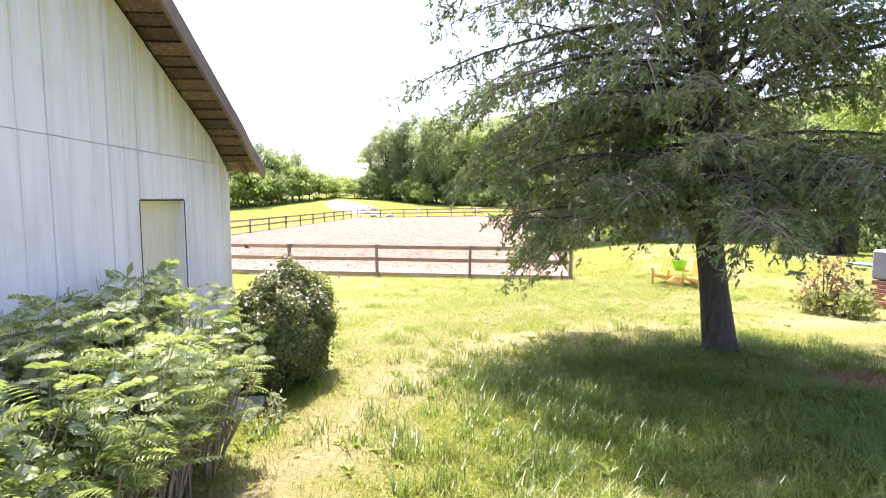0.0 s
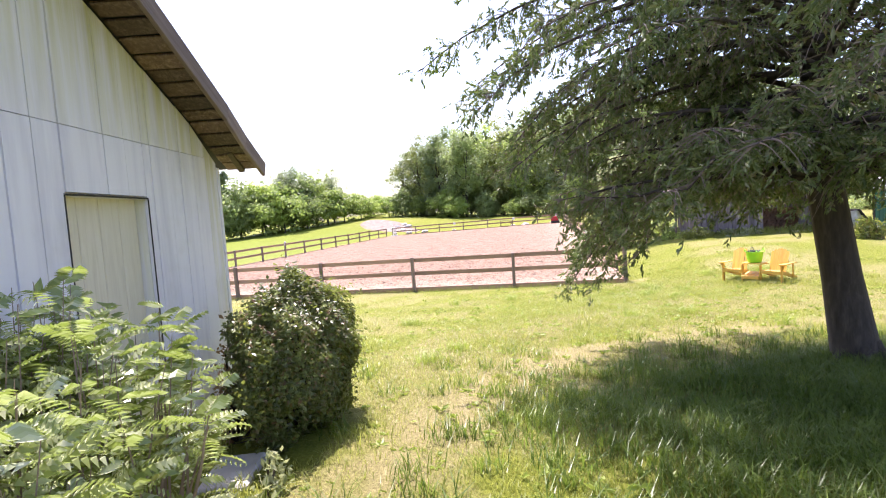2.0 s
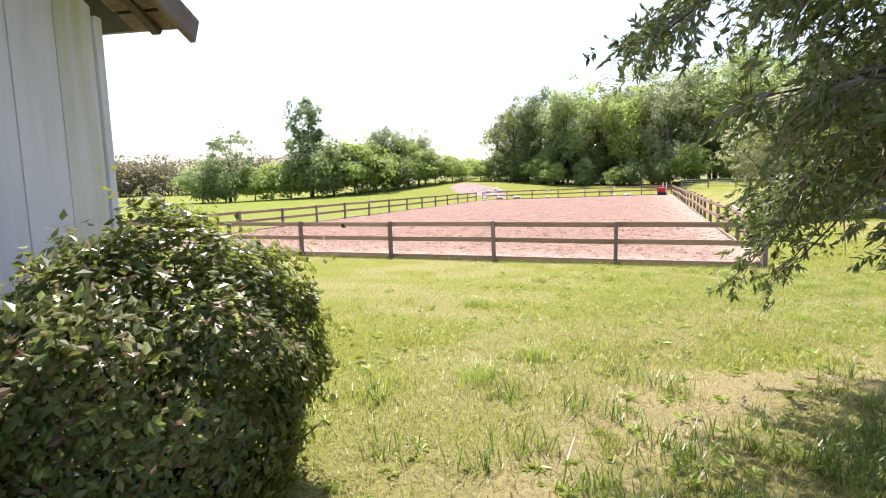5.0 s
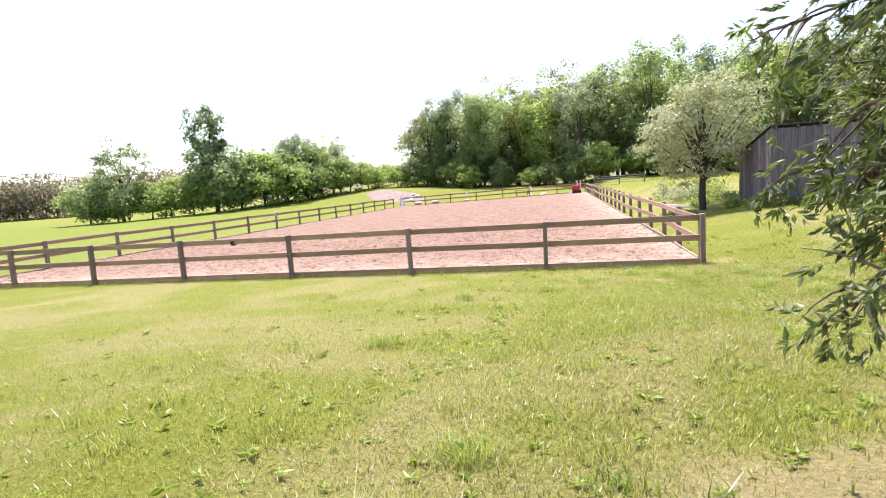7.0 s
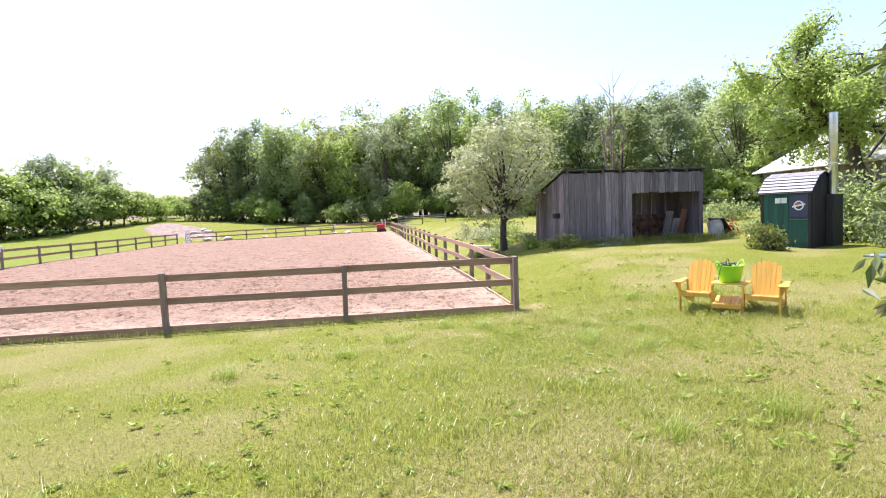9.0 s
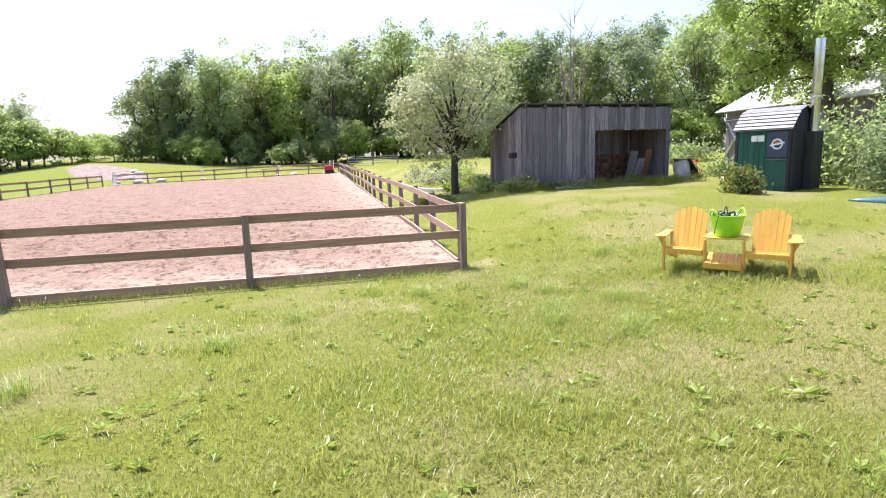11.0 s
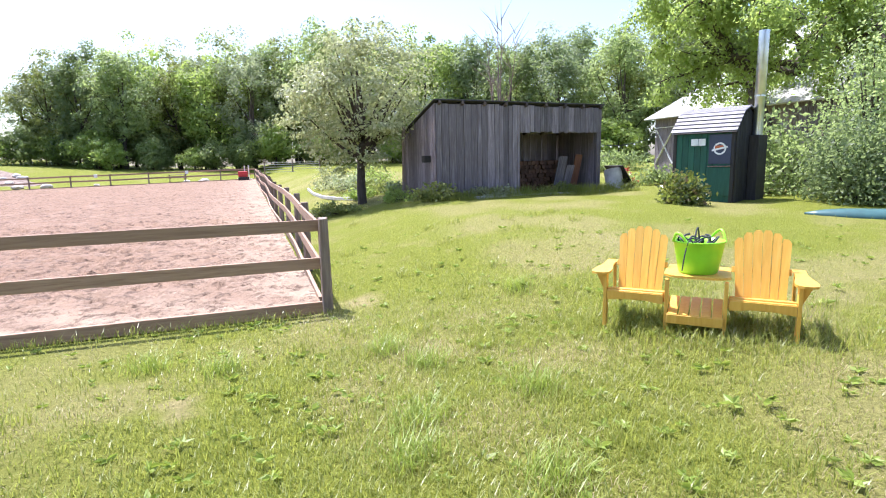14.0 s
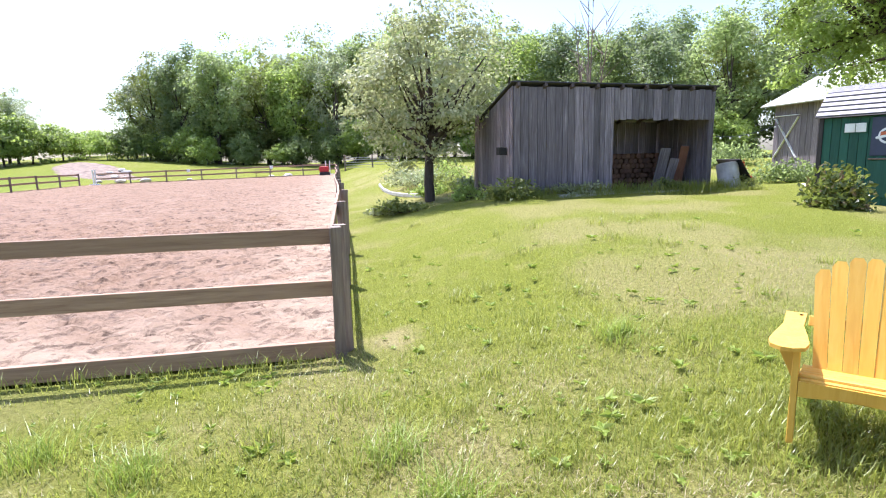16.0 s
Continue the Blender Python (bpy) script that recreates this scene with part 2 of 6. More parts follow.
L_CEDAR = leaf("cedar_spray", [(0.1, (0.065, 0.088, 0.034)), (0.42, (0.155, 0.195, 0.068)), (0.68, (0.28, 0.3, 0.14)), (0.8, (0.29, 0.21, 0.15)), (0.95, (0.45, 0.37, 0.3))], (0.2, 0.3, 0.05), big=0.9, share=0.3)
L_BOX = leaf("hedge_leaf", [(0.1, (0.028, 0.034, 0.014)), (0.4, (0.08, 0.1, 0.034)), (0.62, (0.19, 0.23, 0.08)), (0.74, (0.17, 0.085, 0.06)), (0.86, (0.27, 0.33, 0.09)), (0.97, (0.36, 0.4, 0.14))], (0.34, 0.42, 0.06), gloss=0.3, big=3.0, share=0.35)
L_FERN = leaf("compound_leaf", [(0.1, (0.085, 0.125, 0.025)), (0.42, (0.23, 0.28, 0.08)), (0.85, (0.58, 0.6, 0.4))], (0.42, 0.56, 0.09), gloss=0.24, big=1.2, share=0.28)
L_FERN.node_tree.nodes["Principled BSDF"].inputs["Specular IOR Level"].default_value = 0.8
L_GRASS = leaf("grass_blade", [(0.05, (0.135, 0.178, 0.028)), (0.4, (0.23, 0.265, 0.054)), (0.75, (0.33, 0.345, 0.105)), (0.96, (0.5, 0.45, 0.28))], (0.47, 0.51, 0.09), gloss=0.33, big=0.7, share=0.5)
L_STRAW = leaf("straw_blade", [(0.05, (0.25, 0.24, 0.09)), (0.45, (0.38, 0.32, 0.16)), (0.9, (0.56, 0.47, 0.31))], (0.5, 0.44, 0.18), gloss=0.4, big=0.8, share=0.4)
# lush blades, their colour darkened to deepen the conifer's shade
L_LUSH_SHADE = leaf("lush_shaded_grass_blade", [(0.05, (0.05, 0.09, 0.014)), (0.45, (0.1, 0.155, 0.026)), (0.8, (0.18, 0.235, 0.05)), (0.96, (0.36, 0.33, 0.15))], (0.28, 0.4, 0.05), gloss=0.35, big=0.9, share=0.4)
L_DRY = leaf("brown_leaf", [(0.1, (0.16, 0.1, 0.05)), (0.6, (0.3, 0.19, 0.1)), (0.95, (0.42, 0.28, 0.14))], (0.4, 0.25, 0.08), big=0.5)
L_BARE = leaf("far_wood_leaf", [(0.1, (0.15, 0.125, 0.09)), (0.5, (0.25, 0.215, 0.15)), (0.9, (0.34, 0.33, 0.2))], (0.3, 0.28, 0.12), big=0.04)

# ---------- mesh helpers ----------
RNG = np.random.default_rng(7)


def part(name, bm, material, parent=None, label=""):
    me = bpy.data.meshes.new(name)
    bm.to_mesh(me)
    bm.free()
    me.materials.append(material)
    ob = new(name, me)
    if parent is not None:
        ob.parent = parent
    if label:
        ob["label"] = label
    return ob


def mesh_np(name, verts, faces, material, parent=None, smooth=False):
    """A mesh object from arrays of points and equal-sided faces."""
    verts, faces = np.asarray(verts, np.float32), np.asarray(faces, np.int32)
    k = faces.shape[1]
    me = bpy.data.meshes.new(name)
    me.vertices.add(len(verts))
    me.vertices.foreach_set("co", verts.ravel())
    me.loops.add(faces.size)
    me.loops.foreach_set("vertex_index", faces.ravel())
    me.polygons.add(len(faces))
    me.polygons.foreach_set("loop_start", np.arange(len(faces), dtype=np.int32) * k)
    me.polygons.foreach_set("use_smooth", np.full(len(faces), smooth))
    me.update(calc_edges=True)
    me.materials.append(material)
    ob = new(name, me)
    if parent is not None:
        ob.parent = parent
    return ob


def add_box(bm, size, m=None, bevel=0.0):
    """A box of that size round the pose m, with chamfered edges."""
    r = bmesh.ops.create_cube(bm, size=1.0, matrix=(m or Matrix()) @ Matrix.Diagonal((*size, 1)))
    if bevel:
        edges = list({e for v in r["verts"] for e in v.link_edges})
        bmesh.ops.bevel(bm, geom=edges, offset=bevel, segments=1, affect="EDGES")


def box_bm(size, m=None, bevel=0.0):
    bm = bmesh.new()
    add_box(bm, size, m, bevel)
    return bm


def board_between(a, b, wide, thick, up=(0, 0, 1)):
    """The pose and length of a board from a to b: local z along it, local x its width direction (up)."""
    a, b, up = Vector(a), Vector(b), Vector(up)
    z = (b - a).normalized()
    x = (up - z * up.dot(z)).normalized()
    y = z.cross(x)
    m = Matrix((x, y, z)).transposed().to_4x4()
    m.translation = (a + b) / 2
    return m, (b - a).length


def tubes(paths, sides=6):
    """Points and faces of round tubes; each path is (points, radii)."""
    V, F, base = [], [], 0
    ang = np.arange(sides) * 2 * np.pi / sides
    for pts, rad in paths:
        pts = np.asarray(pts, float)
        n = len(pts)
        d = np.gradient(pts, axis=0)
        d /= np.linalg.norm(d, axis=1)[:, None] + 1e-9
        ref = np.where(np.abs(d[:, 2:3]) > 0.9, np.array([[1.0, 0, 0]]), np.array([[0, 0, 1.0]]))
        u = np.cross(d, ref)
        u /= np.linalg.norm(u, axis=1)[:, None] + 1e-9
        w = np.cross(d, u)
        ring = pts[:, None] + np.asarray(rad)[:, None, None] * (np.cos(ang)[None, :, None] * u[:, None] + np.sin(ang)[None, :, None] * w[:, None])
        V.append(ring.reshape(-1, 3))
        i = np.arange(n - 1)[:, None] * sides
        j = np.arange(sides)[None, :]
        k = (j + 1) % sides
        q = np.stack([i + j, i + k, i + sides + k, i + sides + j], -1).reshape(-1, 4) + base
        F.append(q)
        base += n * sides
    return np.concatenate(V), np.concatenate(F)


def leaves(centres, length, width, droop=0.0, rng=RNG, lengths=None, dirs=None, fold=0.25, facing=None):
    """A pointed, folded leaf (two triangles pairs) at each centre. Returns points and quads."""
    n = len(centres)
    d = rng.normal(size=(n, 3)) if dirs is None else dirs + rng.normal(size=(n, 3)) * 0.35
    d[:, 2] -= droop
    d /= np.linalg.norm(d, axis=1)[:, None]
    s = rng.normal(size=(n, 3))
    if facing is not None:
        # the leaf blade looks roughly that way
        s = facing / (np.linalg.norm(facing, axis=1)[:, None] + 1e-9) + s * 0.38
        d = d - s * (np.sum(d * s, axis=1) / (np.sum(s * s, axis=1) + 1e-9))[:, None]
        d /= np.linalg.norm(d, axis=1)[:, None] + 1e-9
    s = np.cross(d, s)
    s /= np.linalg.norm(s, axis=1)[:, None] + 1e-9
    up = np.cross(s, d)
    L = (length * rng.uniform(0.6, 1.35, n))[:, None] if lengths is None else lengths[:, None]
    W = L * width / length
    a = centres - d * L * 0.5
    b = centres + d * L * 0.5
    mid = centres - d * L * 0.08 - up * L * fold * 0.3
    P = np.stack([a, mid + s * W * 0.5, b, mid - s * W * 0.5], 1).reshape(-1, 3)
    F = np.arange(n * 4).reshape(n, 4)
    return P, F


def smooth_step(a, b, x):
    t = np.clip((x - a) / (b - a), 0, 1)
    return t * t * (3 - 2 * t)


# ---------- the lie of the land ----------
ARENA_W, ARENA_L = 22.5, 52.0
SLOPE_Y = [-90, -40, -30, -22, -20, -18, -15.4, -13, -11, -8, -5, -2, 0.3]
SLOPE_Z = [4.0, 2.9, 2.4, 1.72, 1.46, 1.2, 0.9, 0.76, 0.64, 0.43, 0.21, 0.03, -0.06]


def arena_z(x, y):
    """The arena tilts up slightly towards its far garden corner."""
    return 0.4 * np.clip(np.asarray(y, float) / 52, 0, 1) * np.clip(1 + np.asarray(x, float) / 22.5, 0, 1)


def land(x, y):
    """Height of the ground."""
    x, y = np.asarray(x, float), np.asarray(y, float)
    z = np.interp(y, SLOPE_Y, SLOPE_Z)
    east = smooth_step(0.1, 4.2, x)
    z = z + 0.7 * east * smooth_step(-8, 4, y)
    back = smooth_step(-45, -24, x)
    z = z + 1.35 * smooth_step(52, 68, y) * back
    z = z + 0.5 * east * smooth_step(12, 26, y) * (1 - smooth_step(52, 68, y))
    z = z + 2.9 * np.exp(-((x + 40) / 20) ** 2 - ((y - 92) / 30) ** 2)
    z = z + 0.9 * (1 - back) * smooth_step(40, 170, np.hypot(x, y))
    inside = smooth_step(-22.85, -22.45, x) * smooth_step(0.2, -0.1, x) * smooth_step(-0.05, 0.15, y) * smooth_step(52.2, 51.9, y)
    return z - 0.14 * inside + arena_z(x, y) * (inside + (1 - inside) * (1 - east) * (1 - smooth_step(52, 60, y)) * smooth_step(-24, -22, x))


def gz(x, y):
    return float(land(x, y))

# ---------- ground ----------


TRACK = [(-3.75, -17.5), (-3.7, -15.2), (-3.4, -13.2), (-2.3, -11.0), (0.6, -9.3), (4.5, -8.2), (9.0, -7.5)]
BARE = [((0.5, 0.3), 0.4), ((-1.38, -2.62), 0.28), ((1.85, -13.1), 1.0)]


def worn_track(X, Y):
    """How trodden and dry the lawn is: a footpath, and a few bare spots."""
    w = np.zeros_like(X)
    for (x0, y0), (x1, y1) in zip(TRACK, TRACK[1:]):
        dx, dy = x1 - x0, y1 - y0
        t = np.clip(((X - x0) * dx + (Y - y0) * dy) / (dx * dx + dy * dy), 0, 1)
        d = np.hypot(X - x0 - t * dx, Y - y0 - t * dy)
        w = np.maximum(w, 0.9 * np.exp(-(d / 0.7) ** 2))
    for (x0, y0), r in BARE:
        w = np.maximum(w, 1.0 * np.exp(-(((X - x0) ** 2 + (Y - y0) ** 2) / r ** 2) ** 1.5))
    return w


def patchiness(X, Y):
    """Uneven growth of the lawn, 0 lush to 1 dry: soft value noise in two sizes."""
    r = np.random.default_rng(29)
    total = np.zeros_like(np.asarray(X, float))
    for size, share in ((2.6, 0.5), (0.8, 0.5)):
        g = r.random((128, 128))
        u, v = np.asarray(X, float) / size + 50.3, np.asarray(Y, float) / size + 50.7
        i, j = np.floor(u).astype(int), np.floor(v).astype(int)
        a, b = u - i, v - j
        a, b = a * a * (3 - 2 * a), b * b * (3 - 2 * b)
        i, j = i % 127, j % 127
        total = total + share * ((g[i, j] * (1 - a) + g[i + 1, j] * a) * (1 - b) + (g[i, j + 1] * (1 - a) + g[i + 1, j + 1] * a) * b)
    return smooth_step(0.42, 0.68, total)


def make_ground():
    near_x = np.concatenate([np.linspace(-900, -120, 14), np.linspace(-110, -30, 28), np.linspace(-29, 16, 120), np.linspace(17, 80, 36), np.linspace(95, 900, 13)])
    near_y = np.concatenate([np.linspace(-500, -60, 9), np.linspace(-55, -25, 14), np.linspace(-24, 14, 130), np.linspace(15, 110, 60), np.linspace(125, 900, 14)])
    X, Y = np.meshgrid(near_x, near_y)
    Z = land(X, Y)
    bumpy = 0.035 * np.sin(X * 1.7 + 2 * np.sin(Y * 0.9)) * np.sin(Y * 1.3 + X * 0.4)
    lawn = (Y < -0.6) | (X > 0.8) | (X < -23.5)
    Z = Z + np.where(lawn & (np.hypot(X, Y) < 60), bumpy, 0)
    nx, ny = len(near_x), len(near_y)
    i = np.arange(ny - 1)[:, None] * nx + np.arange(nx - 1)[None, :]
    F = np.stack([i, i + 1, i + nx + 1, i + nx], -1).reshape(-1, 4)
    ob = mesh_np("ground", np.stack([X, Y, Z], -1).reshape(-1, 3), F, M_LAWN, smooth=True)
    wear = ob.data.attributes.new("wear", "FLOAT", "POINT")
    wear.data.foreach_set("value", worn_track(X, Y).ravel().astype(np.float32))
    straw = ob.data.attributes.new("straw", "FLOAT", "POINT")
    straw.data.foreach_set("value", (0.42 * patchiness(X, Y) * smooth_step(60, 25, np.hypot(X, Y))).ravel().astype(np.float32))
    field = ob.data.attributes.new("meadow", "FLOAT", "POINT")
    field.data.foreach_set("value", (0.7 * smooth_step(-23.4, -25.0, X) * smooth_step(75.0, 50.0, Y)).ravel().astype(np.float32))
    tagged(ob, "sloping mown lawn with dry straw-coloured patches", "lawn", kind="structure")


make_ground()


def make_sand():
    xs = np.linspace(-ARENA_W + 0.06, -0.06, 231)
    ys = np.concatenate([np.linspace(0.06, 12, 160), np.linspace(12.1, ARENA_L - 0.06, 200)])
    X, Y = np.meshgrid(xs, ys)
    r = np.random.default_rng(3)
    Z = 0.02 + r.normal(size=X.shape) * 0.016
    for _ in range(900):
        hx, hy = r.uniform(-22.5, -0.3), r.uniform(0.3, 1.0) ** 2 * 14
        i0, j0 = int(hy / 12 * 160) if hy < 12 else 160, int((hx + ARENA_W) / 0.1)
        Z[max(0, i0 - 1):i0 + 2, max(0, j0 - 1):j0 + 1] -= r.uniform(0.015, 0.04)
        Z[max(0, i0 + 2):i0 + 3, max(0, j0 - 1):j0 + 2] += r.uniform(0.01, 0.025)
    Z += 0.015 * np.sin(X * 2.1 + np.sin(Y * 1.3)) * np.sin(Y * 1.9) + 0.045 * np.exp(-np.minimum.reduce([X + ARENA_W, -X, Y]) / 0.5)
    Z += arena_z(X, Y)
    nx, ny = len(xs), len(ys)
    i = np.arange(ny - 1)[:, None] * nx + np.arange(nx - 1)[None, :]
    F = np.stack([i, i + 1, i + nx + 1, i + nx], -1).reshape(-1, 4)
    ob = mesh_np("riding_arena_sand", np.stack([X, Y, Z], -1).reshape(-1, 3), F, M_SAND, smooth=True)
    pale = ob.data.attributes.new("pale", "FLOAT", "POINT")
    edge = np.exp(-np.minimum(Y, -X * 1.2) / 1.6) * (0.5 + 0.5 * np.sin(X * 2.3 + 3 * np.sin(Y * 1.1)) ** 2) * 0.9
    pale.data.foreach_set("value", edge.ravel().astype(np.float32))
    tagged(ob, "raked pinkish sand of the fenced riding arena with hoof prints", "sand", kind="structure")


make_sand()

# ---------- fences ----------
RAIL_H = (1.02, 0.56)


def fence_post(parent, x, y, h, lean, square, seed):
    z0 = gz(x, y) - 0.25
    base = min(z0, -0.2)
    bm = bmesh.new()
    r = random.Random(seed)
    if square:
        add_box(bm, (0.1, 0.13, h - base), pose(0, 0, (h + base) / 2), 0.008)
    else:
        bmesh.ops.create_cone(bm, cap_ends=True, segments=10, radius1=0.075, radius2=0.065, depth=h - base, matrix=pose(0, 0, (h + base) / 2))
    for v in bm.verts:
        v.co.x += (v.co.z - base) * lean
        v.co.y += r.uniform(-0.003, 0.003)
    ob = part("post", bm, M_POST, parent)
    ob.location = (x, y, float(arena_z(x, y)))
    return ob


def rail(parent, a, b, wide=0.14, thick=0.04, name="rail", material=M_RAIL, up=(0, 0, 1)):
    m, length = board_between(a, b, wide, thick, up)
    bm = box_bm((wide, thick, length), None, 0.004)
    ob = part(name, bm, material, parent)
    ob.matrix_local = m
    return ob


def fence_run(name, label, pts, inward, seed, top=1.1, square=True, low=True):
    """A post-and-board fence through the points: boards on the outer face, a kick board at the foot."""
    root = tagged(new(name), label, "fence", kind="")
    r = random.Random(seed)
    nx, ny = inward
    hs = [top + r.uniform(-0.015, 0.03) for _ in pts]
    for k, (x, y) in enumerate(pts):
        fence_post(root, x + nx * 0.05, y + ny * 0.05, hs[k] + 0.02, r.uniform(-0.02, 0.02), square, seed + k)
    for k in range(len(pts) - 1):
        (x0, y0), (x1, y1) = pts[k], pts[k + 1]
        ox, oy = -nx * 0.035, -ny * 0.035
        za, zb = float(arena_z(x0, y0)), float(arena_z(x1, y1))
        for j, h in enumerate(RAIL_H):
            d0, d1 = hs[k] - top, hs[k + 1] - top
            rail(root, (x0 + ox, y0 + oy, za + h + d0 + r.uniform(-0.012, 0.012)), (x1 + ox, y1 + oy, zb + h + d1 + r.uniform(-0.012, 0.012)))
        rail(root, (x0 + ox, y0 + oy, za + 0.015 + r.uniform(-0.01, 0.015)), (x1 + ox, y1 + oy, zb + 0.015 + r.uniform(-0.01, 0.015)), 0.15, 0.05, "kick_board")
    return root


FRONT = [(0.0, 0.0), (-3.6, 0.0), (-7.05, 0.0), (-10.44, 0.0), (-13.79, 0.0), (-16.86, 0.0), (-19.8, 0.0), (-22.48, 0.0)]
fence_run("front_fence", "two-rail weathered brown wooden fence along the sand arena", FRONT, (0, -1), 11)
SIDE_R = [(0.0, 0.25), (0.04, 2.9)] + [(0.05 + 0.05 * math.sin(k), 2.9 + 2.53 * k) for k in range(1, 20)]
fence_run("side_fence", "two-rail wooden fence between the arena and the garden lawn", SIDE_R, (1, 0), 31, square=False)
SIDE_L = [(-22.48, 0.25)] + [(-22.48, 3.5 * k) for k in range(1, 15)]
fence_run("field_fence", "two-rail wooden fence between the arena and the hay field", SIDE_L, (1, 0), 61)
BACK = [(-22.45 + 3.2 * k, 52.0) for k in range(8)]
fence_run("back_fence", "far two-rail wooden fence at the end of the arena", BACK, (0, -1), 91)

# ---------- white barn ----------
B0 = Vector((-5.68, -13.38, 0))                     # far corner at the ground
BU = Vector((0.19, -0.982, 0)).normalized()        # along the gable wall, away from the corner
BN = Vector((0.982, 0.19, 0)).normalized()         # out of the wall
BARN_RUN = 9.6
EAVE_Z = 3.235


def wall_top(s):
    """Underside of the roof: steeper near the eave."""
    s = min(s, BARN_RUN - s)
    return EAVE_Z + (0.62 * s if s < 0.55 else 0.341 + 0.41 * (s - 0.55))


def barn():
    root = tagged(new("barn"), "white painted board-clad barn with a dark overhanging roof", "barn")
    z0 = 0.3
    frame_m = Matrix((BU, BN, Vector((0, 0, 1)))).transposed().to_4x4()
    frame_m.translation = B0
    root.matrix_world = frame_m
    # local x along the wall, y out of it, z up
    door = (1.34, 2.24, 2.865)
    r = random.Random(5)

    def panel(name, s0, s1, zlow, y0, y1, material, parent, ztop=None):
        bm = bmesh.new()
        top0, top1 = (wall_top(s0), wall_top(s1)) if ztop is None else (ztop, ztop)
        vs = []
        for y in (y0, y1):
            for s, z in ((s0, zlow), (s1, zlow), (s1, top1), (s0, top0)):
                vs.append(bm.verts.new((s, y, z)))
        for f in ((3, 2, 1, 0), (4, 5, 6, 7), (0, 1, 5, 4), (2, 3, 7, 6), (1, 2, 6, 5), (3, 0, 4, 7)):
            bm.faces.new([vs[k] for k in f])
        bmesh.ops.recalc_face_normals(bm, faces=bm.faces)
        ob = part(name, bm, material, parent)
        if ztop is None:
            stain = ob.data.attributes.new("algae", "FLOAT", "POINT")
            for v in ob.data.vertices:
                stain.data[v.index].value = 0.95 if v.co.z > zlow + 0.01 else max(0.0, 0.95 - 0.75 * (max(top0, top1) - zlow))
        return ob

    wall = panel("wall", 0, door[0], z0, -0.16, 0, M_BARN, root)
    panel("wall", door[1], BARN_RUN / 2, z0, -0.16, 0, M_BARN, root)
    panel("wall", BARN_RUN / 2, BARN_RUN, z0, -0.16, 0, M_BARN, root)
    panel("wall", door[0], door[1], door[2], -0.16, 0, M_BARN, root)
    s = 0.02
    seam = 3.28
    while s < BARN_RUN - 0.2:
        w = r.uniform(0.2, 0.27)
        s1 = min(s + w, BARN_RUN - 0.01)
        cuts = [c for c in (door[0], door[1], BARN_RUN / 2) if s < c < s1]
        if cuts:
            s1 = cuts[0]
        over = door[0] - 0.001 <= s and s1 <= door[1] + 0.001
        gap = 0.008
        if s1 - s > 0.03:
            d = r.uniform(0.0, 0.008)
            low = door[2] + 0.02 if over else z0
            if min(wall_top(s), wall_top(s1)) > seam + 0.05:
                panel("plank", s, s1 - gap, low, 0.003, 0.024 + d, M_BARN, wall, seam - 0.003)
                panel("plank", s, s1 - gap, seam + 0.003, 0.003, 0.022 + d, M_BARN, wall)
            else:
                panel("plank", s, s1 - gap, low, 0.003, 0.024 + d, M_BARN, wall)
        s = s1
    # side wall behind the corner
    part("side_wall", box_bm((0.16, 9.0, EAVE_Z - z0), pose(0.08, -4.5 - 0.17, (EAVE_Z + z0) / 2)), M_BARN, root)
    part("back_wall", box_bm((BARN_RUN, 0.16, EAVE_Z - z0), pose(BARN_RUN / 2, -9.3, (EAVE_Z + z0) / 2)), M_BARN, root)
    part("side_wall", box_bm((0.16, 9.0, EAVE_Z - z0), pose(BARN_RUN - 0.08, -4.7, (EAVE_Z + z0) / 2)), M_BARN, root)
    # corner board
    part("corner_board", box_bm((0.05, 0.11, EAVE_Z - z0 - 0.05), pose(-0.026, -0.02, (EAVE_Z + z0) / 2), 0.004), M_BARN, root)
    # door set back in the wall
    dr = part("door", box_bm((0.9, 0.04, 2.3), pose(1.79, -0.1, 1.75), 0.003), M_CREAM, root, "cream boarded plank door")
    for k in range(4):
        part("board", box_bm((0.214, 0.016, 2.28), pose(1.457 + 0.222 * k, -0.072, 1.75), 0.004), M_CREAM, dr)
    # black strips at the sides and top imitate the shade in the door gap
    for sx in (door[0] - 0.006, door[1] + 0.006):
        part("door_gap", box_bm((0.01, 0.006, door[2] - 0.6), pose(sx, 0.031, (door[2] + 0.6) / 2)), M_BLACKWOOD, root, "thin black strip standing in for the dark gap beside the door")
    part("drip_board", box_bm((0.92, 0.03, 0.008), pose(1.79, 0.017, door[2] + 0.006)), M_BLACKWOOD, root)
    part("lintel", box_bm((0.9, 0.05, 0.03), pose(1.79, -0.03, 2.884), 0.003), M_CREAM, root)
    # roof: each side a steeper foot and a long upper slope, overhanging the gable
    run, over_eave, over_rake = BARN_RUN / 2, 0.37, 0.36
